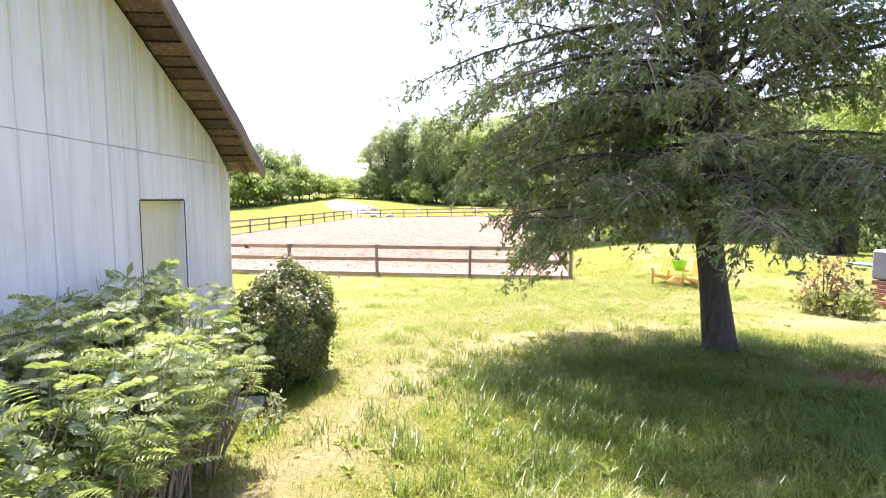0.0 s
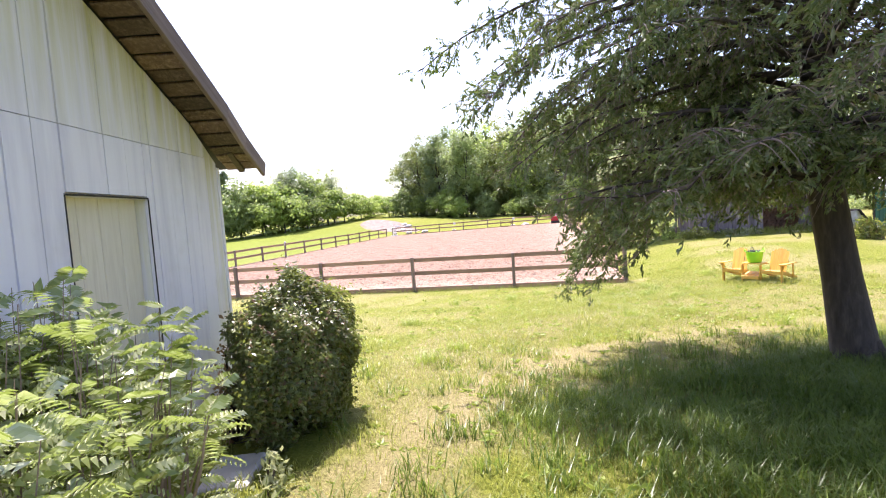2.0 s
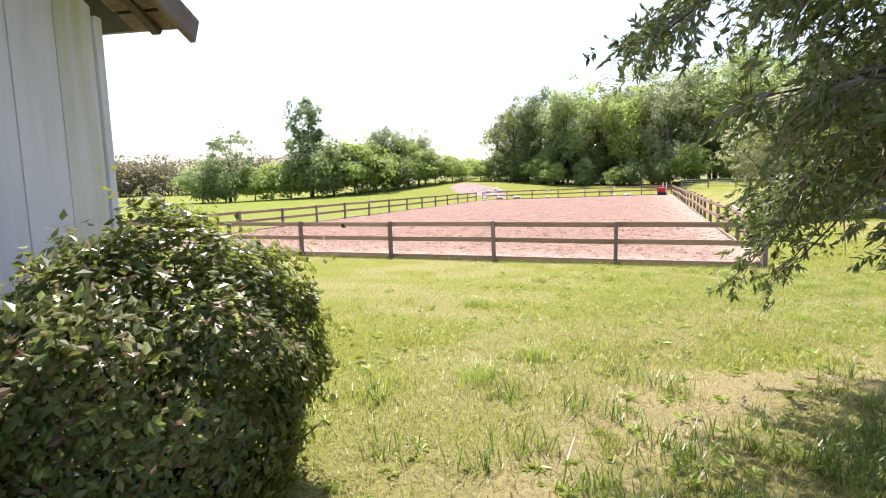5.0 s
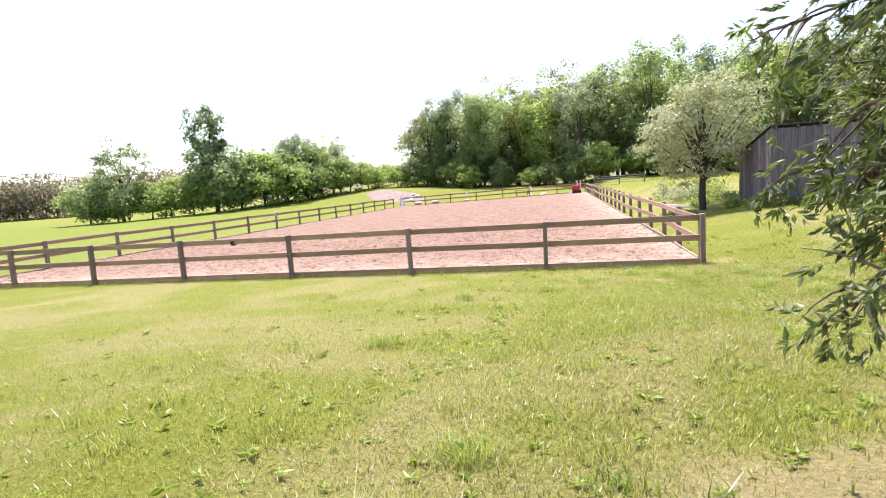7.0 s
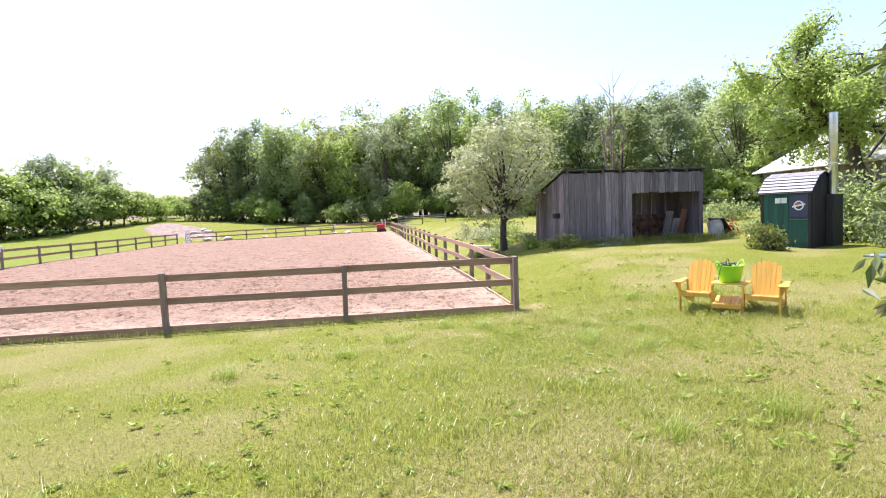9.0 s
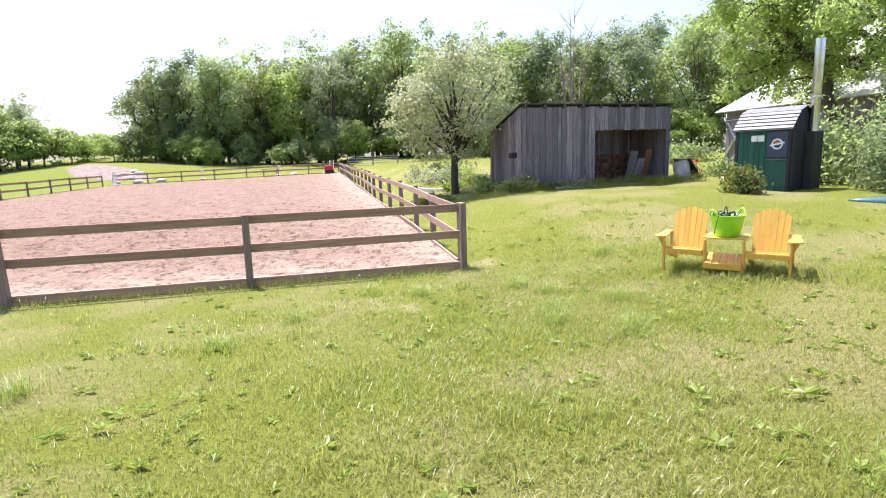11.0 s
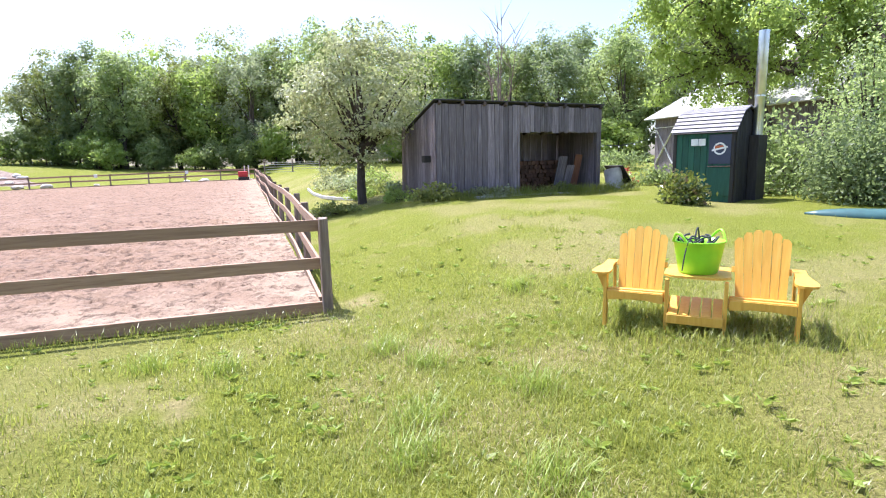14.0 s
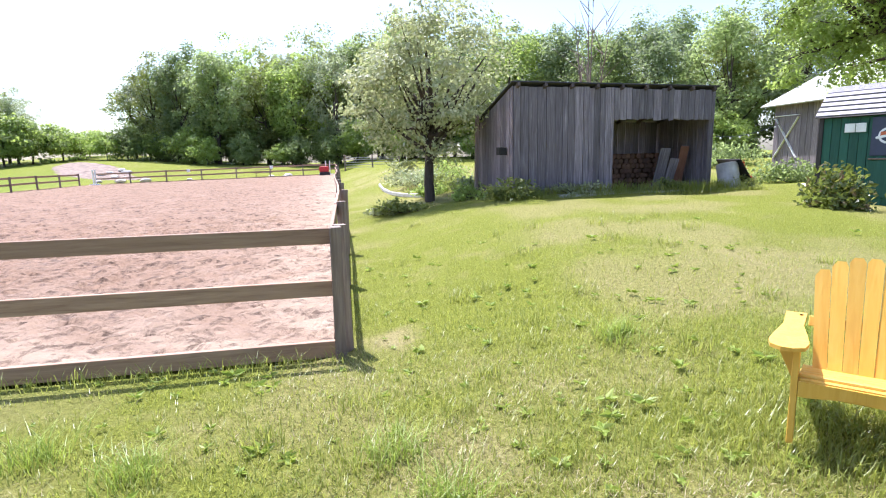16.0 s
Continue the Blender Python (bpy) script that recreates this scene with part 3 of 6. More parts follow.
    for side in (0, 1):
        knots = [(t, wall_top(t) + 0.02) for t in (0.55, run)]
        knots = [(-over_eave, EAVE_Z - 0.62 * over_eave + 0.17), (0.16, EAVE_Z + 0.62 * 0.16 + 0.06)] + knots
        for (t0, h0), (t1, h1) in zip(knots, knots[1:]):
            ends = [(t if side == 0 else BARN_RUN - t, h) for t, h in ((t0, h0), (t1 + 0.004, h1))]
            bm = bmesh.new()
            vs = [bm.verts.new((sx, y, z + dz)) for dz in (0.055, 0.105) for y in (over_rake, -9.6) for sx, z in ends]
            for f in ((0, 1, 3, 2), (4, 6, 7, 5), (0, 4, 5, 1), (2, 3, 7, 6), (0, 2, 6, 4), (1, 5, 7, 3)):
                bm.faces.new([vs[i] for i in f])
            bmesh.ops.recalc_face_normals(bm, faces=bm.faces)
            part("roof", bm, M_TAR, root, "dark weathered roof covering")
            rail(root, (ends[0][0], over_rake + 0.02, ends[0][1] + 0.02), (ends[1][0], over_rake + 0.02, ends[1][1] + 0.02), 0.15, 0.035, "barge_board", M_POST)
        if side == 0:
            q = random.Random(9)
            t = -over_eave + 0.02
            while t < run - 0.2:
                w = q.uniform(0.14, 0.2)
                kt, kh = [k for k, _ in knots], [h for _, h in knots]
                z0b, z1b = np.interp(t, kt, kh), np.interp(t + w, kt, kh)
                bm = box_bm((w - 0.018, over_rake - 0.02, 0.02), pose(t + w / 2, over_rake / 2 + 0.005, (z0b + z1b) / 2 + 0.036 - q.uniform(0, 0.01), 0, -math.degrees(math.atan2(z1b - z0b, w)), 0), 0.002)
                part("roof_board", bm, M_SOFFIT, root)
                t += w
    # eave end: fascia and a rafter tail
    part("fascia", box_bm((0.03, 9.9, 0.11), pose(-over_eave - 0.018, -4.62, EAVE_Z + 0.05)), M_POST, root)
    for yy in (0.17, -0.5, -1.1):
        bm = box_bm((0.36, 0.06, 0.08), pose(-0.17, yy, EAVE_Z + 0.06, 0, -27, 0), 0.004)
        part("rafter_tail", bm, M_DARKWOOD, root)
    return root


barn()

# ---------- weathered wood shed ----------


def shed():
    root = tagged(new("shed"), "open-fronted shed of grey weathered vertical planks", "shed")
    p0, p1 = Vector((4.51, 8.7, 0)), Vector((10.76, 9.42, 0))
    u = (p1 - p0).normalized()
    n = Vector((u.y, -u.x, 0))          # out of the front
    m = Matrix((u, n, Vector((0, 0, 1)))).transposed().to_4x4()
    m.translation = p0
    root.matrix_world = m
    W, D, ZF, ZB, Z0 = 6.3, 2.3, 3.47, 2.72, 0.5
    o0, oz = 2.95, 2.63
    r = random.Random(4)

    def plank(x, y, zl, zh, w, along_y=False, parent=root, slope=0.0):
        t = 0.022
        bm = bmesh.new()
        size = (t, w, zh - zl) if along_y else (w, t, zh - zl)
        add_box(bm, size, Matrix.Translation((0, 0, 0)))
        for v in bm.verts:
            if v.co.z > 0 and along_y:
                v.co.z += v.co.y * slope
            elif v.co.z < 0:
                v.co.z += r.uniform(-0.03, 0.05)
        ob = part("plank", bm, M_GREY, parent)
        ob.location = (x, y + r.uniform(-0.006, 0.006), (zl + zh) / 2)
        return ob

    x = 0.0
    while x < W - 0.02:
        w = r.uniform(0.15, 0.27)
        w = min(w, W - x)
        if x < o0 < x + w:
            w = o0 - x
        over = o0 - 0.001 <= x
        plank(x + w / 2, 0, oz if over else Z0 + r.uniform(0, 0.05), ZF - r.uniform(0, 0.04), w - 0.012)
        x += w
    sl = (ZF - ZB) / D
    y = 0.02
    while y < D:
        w = r.uniform(0.16, 0.25)
        for xx in (-0.012, W + 0.012):
            zc = ZF - sl * (y + w / 2)
            plank(xx, -y - w / 2, Z0, zc, w - 0.012, True, root, sl)
        y += w
    x = 0.0
    while x < W:
        w = r.uniform(0.2, 0.3)
        plank(x + w / 2, -D, Z0, ZB, w - 0.008)
        x += w
    # posts, beam, roof
    for x in (0.08, o0 - 0.07, W - 0.08):
        part("post", box_bm((0.14, 0.14, ZF - Z0 - 0.12), pose(x, -0.1, (ZF + Z0) / 2 - 0.06), 0.01), M_GREY, root)
    part("beam", box_bm((W - o0, 0.1, 0.16), pose((W + o0) / 2, -0.075, oz + 0.09), 0.008), M_DARKWOOD, root)
    ang = math.degrees(math.atan(sl))
    part("roof", box_bm((W + 0.16, (D + 0.2) / math.cos(math.atan(sl)), 0.035), pose(W / 2, -D / 2 - 0.03, (ZF + ZB) / 2 + 0.055, ang, 0, 0), 0.004), M_TAR, root, "dark tar-paper roof")
    for k in range(9):
        part("rafter", box_bm((0.07, D + 0.26, 0.09), pose(0.1 + k * (W - 0.2) / 8, -D / 2 + 0.06, (ZF + ZB) / 2 - 0.008, ang, 0, 0), 0.004), M_DARKWOOD, root)
    return root, m


shed_root, SHED_M = shed()

# ---------- trees ----------


def broad_tree(name, label, h, rx, rz, low, clumps, per, leaf_len, trunk_r, material, seed, spread=0.16, limbs=10, category="tree", lean=0.0):
    """A tapered trunk with limbs and a crown of leaf clumps, uneven and with gaps. Root at the origin."""
    rng = np.random.default_rng(seed)
    root = tagged(new(name), label, category)
    cz = low + rz
    d = rng.normal(size=(clumps, 3))
    d /= np.linalg.norm(d, axis=1)[:, None]
    rad = rng.uniform(0.25, 1, clumps) ** 0.45
    lobes = rng.normal(size=(7, 3))
    lobes /= np.linalg.norm(lobes, axis=1)[:, None]
    lump = 0.58 + 0.5 * np.max(np.clip(d @ lobes.T, 0, 1) ** 4, axis=1)
    c = d * (rad * lump)[:, None] * np.array([rx, rx, rz]) + np.array([lean * h, 0, cz])
    size = rng.uniform(0.6, 1.4, clumps)
    # each clump is a tuft of leaves, fuller above than below, its leaves turned outward
    o = rng.normal(size=(clumps * per, 3))
    o /= np.linalg.norm(o, axis=1)[:, None]
    o[:, 2] = np.where(rng.random(len(o)) < 0.65, np.abs(o[:, 2]), o[:, 2])
    reach = np.repeat(size, per) * rng.uniform(0.5, 1.1, len(o)) * spread * 1.55
    pts = np.repeat(c, per, 0) + o * reach[:, None] * np.array([rx, rx, rz * 0.8])
    rise = h / np.percentile(pts[:, 2], 99.6)
    pts[:, 2] *= np.where(pts[:, 2] > 0, rise, 1.0)
    c[:, 2] *= rise
    radial = (pts - np.array([lean * h, 0, cz])) / np.array([rx, rx, rz])
    P, F = leaves(pts, leaf_len, leaf_len * 0.62, 0.15, rng, None, None, 0.25, o * 0.9 + radial * 0.6 + np.array([0, 0, 0.3]))
    mesh_np("crown", P, F, material, root)
    top = np.array([lean * h, 0, low + rz * 1.5])
    tt = np.linspace(0, 1, 7)
    trunk_p = np.outer(tt, top) + np.stack([np.sin(tt * 5 + seed) * 0.08 * rx * tt, np.cos(tt * 4 + seed) * 0.08 * rx * tt, -0.15 * (1 - tt)], 1)
    paths = [(trunk_p, trunk_r * (1.15 - tt) ** 0.8)]
    order = np.argsort(-size)[:limbs]
    for k in order:
        s = rng.uniform(0.3, 0.65)
        a = trunk_p[0] * (1 - s) + trunk_p[-1] * s
        q = np.linspace(0, 1, 5)[:, None]
        line = a * (1 - q) + c[k] * q
        line[:, 2] += np.sin(q[:, 0] * np.pi) * -0.06 * rz
        paths.append((line, trunk_r * 0.42 * (1.1 - q[:, 0])))
    V, Q = tubes(paths, 7)
    mesh_np("trunk", V, Q, M_BARK, root, True)
    return root


def at_ground(ob, x, y, s=1.0, rz=0.0, sink=0.0):
    ob.matrix_world = Matrix.Translation((x, y, gz(x, y) - sink)) @ pose(0, 0, 0, 0, 0, rz) @ Matrix.Diagonal((s, s, s, 1))
    return ob


def copy_at(ob, x, y, s=1.0, rz=0.0, sz=None):
    c = copy_thing(ob, Matrix())
    c.matrix_world = Matrix.Translation((x, y, gz(x, y) - 0.1)) @ pose(0, 0, 0, 0, 0, rz) @ Matrix.Diagonal((s, s, sz or s, 1))
    return c


WOODS_LABEL = "tall leafy green tree at the edge of the woods"
KIND = [
    broad_tree("woods_tree", WOODS_LABEL, 18, 6.6, 8.6, -0.4, 96, 105, 0.4, 0.32, L_WOODS, 101, 0.14),
    broad_tree("woods_tree", "tall bright green leafy tree at the edge of the woods", 18, 6.0, 8.6, -0.4, 92, 105, 0.4, 0.3, L_BRIGHT, 102, 0.14),
    broad_tree("woods_tree", WOODS_LABEL, 18, 6.8, 8.2, -0.2, 96, 105, 0.4, 0.34, L_LIGHT, 103, 0.13),
    broad_tree("woods_tree", WOODS_LABEL, 18, 6.2, 8.7, -0.5, 92, 105, 0.4, 0.3, L_DEEP, 104, 0.14),
    broad_tree("woods_tree", "tall pale airy tree at the edge of the woods", 18, 5.8, 8.2, 0.6, 84, 90, 0.34, 0.28, L_PALE, 105, 0.12),
]
for k_ob in KIND:
    k_ob["group"] = "trees of the woods"
SHRUB = [
    broad_tree("shrub", "dense leafy shrub at the foot of the woods", 4.2, 2.3, 1.9, -0.3, 60, 70, 0.26, 0.08, L_WOODS, 111, 0.2, 5, "shrub"),
    broad_tree("shrub", "light green bushy shrub beside the track", 3.9, 2.6, 1.7, -0.3, 60, 70, 0.26, 0.08, L_BRIGHT, 112, 0.2, 5, "shrub"),
]
for k_ob in SHRUB:
    k_ob["group"] = "shrubs round the arena"

rw = random.Random(21)
# the edge of the woods, from the track round behind the garden: x, y, crown height
EDGE = [(-27.5, 78, 12.6), (-23, 77, 14.8), (-19, 74, 16.4), (-14, 72, 16.8), (-9, 74, 16.3), (-4, 71, 19.2), (1, 69, 17.8), (6, 70, 16.8), (11, 67, 17.2),
        (16, 66, 16.6), (21, 62, 17.0), (26, 60, 16.2), (31, 56, 16.2), (36, 53, 17.6), (41, 48, 18), (46, 42, 18), (49, 35, 18), (52, 27, 18), (54, 18, 18), (55, 9, 18), (56, 0, 18)]
used = set()
for k, (x, y, h) in enumerate(EDGE):
    for row in range(2 if k > 15 else 3):
        kind = KIND[(4, 0, 2, 1, 3, 1, 0, 3, 2, 0, 1, 3, 4, 0, 2)[(k * 2 + row * 4) % 15] if k else 4 - 4 * (row % 2)]
        s = (h + 0.6 * row) / 18 * rw.uniform(0.84, 1.05)
        xx, yy = x + rw.uniform(-1.2, 1.2) + row * (2.4 + 0.05 * x), y + rw.uniform(-1, 1) + row * 5.5
        if kind.name not in used:
            used.add(kind.name)
            at_ground(kind, xx, yy, s, rw.uniform(0, 360), 0.1)
        else:
            copy_at(kind, xx, yy, s, rw.uniform(0, 360))
used_s = set()


def put_shrub(kind, x, y, s, rz, sz=None):
    if kind.name in used_s:
        return copy_at(kind, x, y, s, rz, sz)
    used_s.add(kind.name)
    return at_ground(kind, x, y, s, rz, 0.05)


for k, (x, y, h) in enumerate(EDGE[:-4]):
    for j in range(2):
        put_shrub(SHRUB[(k + j) % 2], x + rw.uniform(-2.8, 2.8), y - rw.uniform(2.0, 5.0), rw.uniform(0.7, 1.35), rw.uniform(0, 360))
    put_shrub(SHRUB[0], x + rw.uniform(-1, 1) + 2.5, y + rw.uniform(1.5, 3.0), rw.uniform(1.3, 1.8), rw.uniform(0, 360))

# left of the track: the grown-over hill
LEFT_T = broad_tree("hill_tree", "slender dark green tree standing on the overgrown hill", 15, 3.2, 6.2, 2.2, 80, 90, 0.36, 0.25, L_DEEP, 121, 0.14)
at_ground(LEFT_T, -53.6, 60, 1.06, 0, 0.1)
LEFT_P = broad_tree("hill_tree", "pale airy tree standing over the bushes by the field", 11, 4.3, 4.0, 2.2, 52, 60, 0.34, 0.2, L_PALE, 122, 0.13)
at_ground(LEFT_P, -63.4, 52.5, 1.08, 0, 0.1)
for x, y, s, kind in [(-45, 66, 0.6, 4), (-43, 69, 0.58, 3), (-40.5, 69, 0.54, 1), (-38.5, 72, 0.5, 4), (-49, 66, 0.54, 1), (-47.5, 70, 0.56, 1), (-41, 75, 0.54, 2)]:
    copy_at(KIND[kind], x, y, s, rw.uniform(0, 360))
for x, y, s, kind in [(-66.5, 50, 1.6, 0), (-63, 51, 1.5, 0), (-60, 54, 1.4, 1), (-57.5, 55, 1.5, 1), (-55, 56.5, 1.6, 1), (-52, 58, 2.2, 0), (-49.5, 60, 2.1, 0), (-46, 61.5, 1.8, 1), (-43.5, 63, 2.0, 1), (-48, 64, 2.1, 1), (-44, 67, 2.2, 0),
                      (-41, 66, 1.5, 0), (-38, 68, 1.5, 1), (-36, 70, 1.4, 1), (-34, 73, 1.2, 1), (-33.2, 76, 0.9, 1), (-34, 81, 1.0, 1)]:
    put_shrub(SHRUB[kind], x, y, s, rw.uniform(0, 360))


def far_woods():
    """The grey-green wood across the field: trunks and thin crowns, too far off to count."""
    rng = np.random.default_rng(44)
    P, F, paths, base = [], [], [], 0
    n = 150
    for k in range(n):
        a = k / (n - 1)
        x, y = -215 + 118 * a + rng.uniform(-3, 3), -10 + 148 * a + rng.uniform(-4, 4)
        h = rng.uniform(8.5, 11.5)
        z = gz(x, y)
        pts = np.array([x, y, z + h * 0.5]) + np.clip(rng.normal(size=(560, 3)), -1.8, 1.8) * np.array([2.2, 2.2, h * 0.27])
        p, f = leaves(pts, 0.7, 0.42, 0, rng)
        P.append(p)
        F.append(f + base)
        base += len(p)
        paths.append((np.array([[x, y, z - 0.2], [x, y, z + h * 0.5], [x + 0.2, y, z + h * 0.95]]), [0.2, 0.14, 0.04]))
    root = tagged(new("far_woods"), "distant strip of thin grey-green woods across the field", "woods", kind="stuff")
    mesh_np("crown", np.concatenate(P), np.concatenate(F), L_BARE, root)
    V, Q = tubes(paths, 5)
    mesh_np("trunk", V, Q, M_POST, root)


far_woods()


def apple_tree():
    root = broad_tree("apple_tree", "small pale-leaved orchard tree with a forked trunk", 5.55, 2.95, 2.2, 0.95, 170, 95, 0.12, 0.15, L_APPLE, 131, 0.13, 30)
    at_ground(root, 2.73, 11.1, 1.0, 25, 0.05)


apple_tree()


def big_tree():
    """The tall yard tree: two stems that fork, crooked spreading limbs, foliage hanging low on the open side."""
    rng = np.random.default_rng(141)
    root = tagged(new("yard_tree"), "large open-crowned tree with dark spreading limbs", "tree")
    paths, tips = [], []

    def limb(a, d, length, r, depth):
        n = 7
        q = np.linspace(0, 1, n)
        d = d / np.linalg.norm(d)
        bend = rng.normal(size=3) * 0.16
        line = a + np.outer(q, d) * length + np.outer(q ** 2, bend + np.array([0, 0, -0.12 if depth > 1 else 0.05])) * length
        line[1:-1] += rng.normal(size=(n - 2, 3)) * 0.025 * length
        paths.append((line, r * (1.0 - 0.62 * q)))
        if depth >= 1:
            for t in (0.45, 0.7, 0.9, 1.0):
                tips.append((line[min(n - 1, int(t * (n - 1)))], 0.62 if depth > 1 else 0.8))
        if depth < 3:
            for k in range(4 if depth < 2 else 3):
                s0 = line[rng.integers(3, n)]
                out = d * 0.7 + rng.normal(size=3) * 0.62 + np.array([0, 0, 0.1 if depth == 0 else -0.12])
                limb(s0, out, length * rng.uniform(0.42, 0.62), r * 0.5, depth + 1)

    for dx, dy, r in ((-0.1, 0.06, 0.34), (0.16, -0.1, 0.3)):
        limb(np.array([dx, dy, -0.2]), np.array([dx * 1.2, dy * 1.5, 1.0]), 6.4, r, 0)
    for az, z, up, length in ((150, 4.4, 0.35, 3.0), (195, 5.0, 0.4, 3.2), (115, 4.2, 0.35, 2.9), (250, 5.2, 0.4, 3.2), (-40, 4.8, 0.4, 3.6), (40, 4.6, 0.4, 3.2), (170, 6.0, 0.6, 3.2), (285, 4.4, 0.35, 3.4)):
        limb(np.array([0, 0, z]), np.array([math.cos(radians(az)), math.sin(radians(az)), up]), length, 0.15, 1)
    V, Q = tubes(paths, 6)
    mesh_np("trunk", V, Q, M_BARK, root, True)
    per = 52
    c = np.repeat(np.array([p for p, _ in tips]), per, 0)
    size = np.repeat(np.array([r for _, r in tips]), per)
    o = rng.normal(size=(len(c), 3))
    o /= np.linalg.norm(o, axis=1)[:, None]
    pts = c + o * (size * rng.uniform(0.2, 1.15, len(c)))[:, None] + np.array([0, 0, -0.15])
    keep = pts[:, 2] > 3.2
    P, F = leaves(pts[keep], 0.16, 0.085, 0.2, rng, None, None, 0.25, (o + np.array([0, 0, 0.5]))[keep])
    mesh_np("crown", P, F, L_BRIGHT, root)
    at_ground(root, 18.9, 8.6, 1.0, 0, 0.1)


big_tree()


def dead_tree():
    rng = np.random.default_rng(8)
    root = tagged(new("dead_tree"), "bare grey dead tree with thin upright branches", "tree")
    paths = []
    for k in range(4):
        a = rng.uniform(-0.12, 0.12, 2)
        t = np.linspace(0, 1, 6)
        paths.append((np.stack([a[0] * 11 * t, a[1] * 11 * t, 11 * t * rng.uniform(0.85, 1.1)], 1), 0.11 * (1.05 - t)))
        for j in range(12):
            s = rng.uniform(0.35, 0.95)
            p = np.array([a[0] * 11 * s, a[1] * 11 * s, 11 * s])
            d = np.array([rng.normal() * 0.5, rng.normal() * 0.5, 1.0]) * rng.uniform(0.8, 2.2)
            q = np.linspace(0, 1, 4)[:, None]
            paths.append((p + d * q, 0.03 * (1.1 - q[:, 0])))
    V, Q = tubes(paths, 5)
    mesh_np("trunk", V, Q, M_POST, root, True)
    at_ground(root, 17.0, 30.5, 1.0, 0, 0.1)


dead_tree()


def cedar():
    """The large conifer by the walk: long limbs that droop at the tips, hung with flat sprays."""
    rng = np.random.default_rng(61)
    bx, by = 0.77, -11.78
    root = tagged(new("cedar_tree"), "large dark green conifer with drooping feathery branches", "tree")
    root.location = (bx, by, gz(bx, by) - 0.08)
    H = 11.0
    tt = np.linspace(0, 1, 12)
    trunk = np.stack([np.interp(tt, [0, 0.18, 1], [0, -0.27, -0.55]) + 0.02 * np.sin(tt * 9), 0.1 * np.sin(tt * 6), H * tt], 1)
    tr = 0.205 * (1.02 - tt) ** 0.75
    tr[0] = 0.25
    wood_paths = [(trunk, tr)]
    twigs, cards, lens, heads = [], [], [], []
    n = 208
    # tips of the long limbs that hang low towards the walk: offset, height, height at the trunk
    LIMBS = [(-2.65, 0.1, 1.75, 2.9), (-2.75, 0.35, 1.6, 2.7), (-2.5, -0.2, 1.8, 2.8), (-2.35, 0.6, 2.1, 3.0), (-2.1, -0.5, 2.0, 2.6),
             (-2.25, 1.7, 1.85, 2.9), (-2.3, 1.85, 2.2, 3.3), (-2.0, 2.0, 2.5, 3.6), (-1.8, 1.9, 1.9, 2.8), (-3.3, 0.2, 3.1, 3.4), (-3.1, -0.3, 3.0, 3.2), (-3.4, 0.6, 3.3, 3.6), (-3.2, -0.7, 3.3, 3.7), (-2.5, 1.15, 1.5, 2.4),
             (-3.9, 0.3, 3.95, 4.2), (-3.7, 0.7, 4.2, 4.6), (-4.1, 0.0, 4.3, 4.6), (-3.5, -0.4, 3.7, 4.0), (-3.2, 0.5, 3.3, 3.8),
             (-3.0, -0.8, 3.2, 3.5), (-2.2, 0.9, 2.4, 3.2)]
    for k in range(n + len(LIMBS)):
        if k < 24:
            z = rng.uniform(2.0, 2.7)
        else:
            z = 2.1 + (H - 2.5) * (min(k, n) - 24) ** 1.1 / (n - 24) ** 1.1
        az = k * 2.39996 + rng.uniform(-0.3, 0.3)
        reach = np.interp(z, [1.8, 3, 4.5, 6.5, 8.5, 11], [2.9, 3.3, 3.8, 3.8, 2.8, 0.6]) * rng.uniform(0.72, 1.1)
        west = math.cos(az - radians(165))
        if west > 0.25 and z < 4.4:
            reach = min(reach, 2.95)
        if z >= 4.4 and west > 0.2:
            reach = min(reach * 1.15, 3.75)
        north = math.cos(az - radians(95)) > 0.55
        if z < 5.4 and north:
            reach = min(reach, 2.75)
        if math.cos(az - radians(-95)) > 0.4:
            reach *= 1.12
        if k < 4:
            az, reach, z = radians((153, 162, 172, 148)[k]), (2.85, 2.65, 2.5, 2.6)[k], 2.5
            west = 1.0
        t0 = np.interp(z, trunk[:, 2], tt)
        start = np.array([np.interp(t0, tt, trunk[:, 0]), 0, z])
        q = np.linspace(0, 1, 9)
        rise = rng.uniform(0.15, 0.85) if z > 3.0 else rng.uniform(0.0, 0.35)
        drop = rng.uniform(0.2, 0.6) * reach * (1.0 if z > 3 else 0.6)
        if 4 <= k < 24:
            drop = rng.uniform(0.08, 0.22) * reach
        if k < 4:
            rise, drop = 0.12, 1.35
        hang_limb = k >= n
        if hang_limb:
            ex, ey, ez, sz = LIMBS[k - n]
            start = np.array([np.interp(np.interp(sz, trunk[:, 2], tt), tt, trunk[:, 0]), 0, sz])
            ex, ey, ez = ex + rng.normal() * 0.1, ey + rng.normal() * 0.1, ez - root.location.z
            reach, az, west, north = math.hypot(ex, ey), math.atan2(ey, ex), 0.0, False
            rise = 0.12
            drop = sz + rise * reach - ez
        line = start + np.stack([np.cos(az) * reach * q, np.sin(az) * reach * q, rise * reach * q - drop * q ** 2.4], 1)
        line[:, 0] += 0.12 * np.sin(q * 7 + k)
        line[:, 1] += 0.12 * np.cos(q * 6 + k)
        if not hang_limb and k >= 4:
            line[:, 2] = np.maximum(line[:, 2], 1.95 + 0.1 * q)
        wood_paths.append((line, np.interp(q, [0, 1], [0.016 + 0.007 * reach, 0.004])))
        side = np.array([-np.sin(az), np.cos(az), 0])
        out = np.array([np.cos(az), np.sin(az), 0])
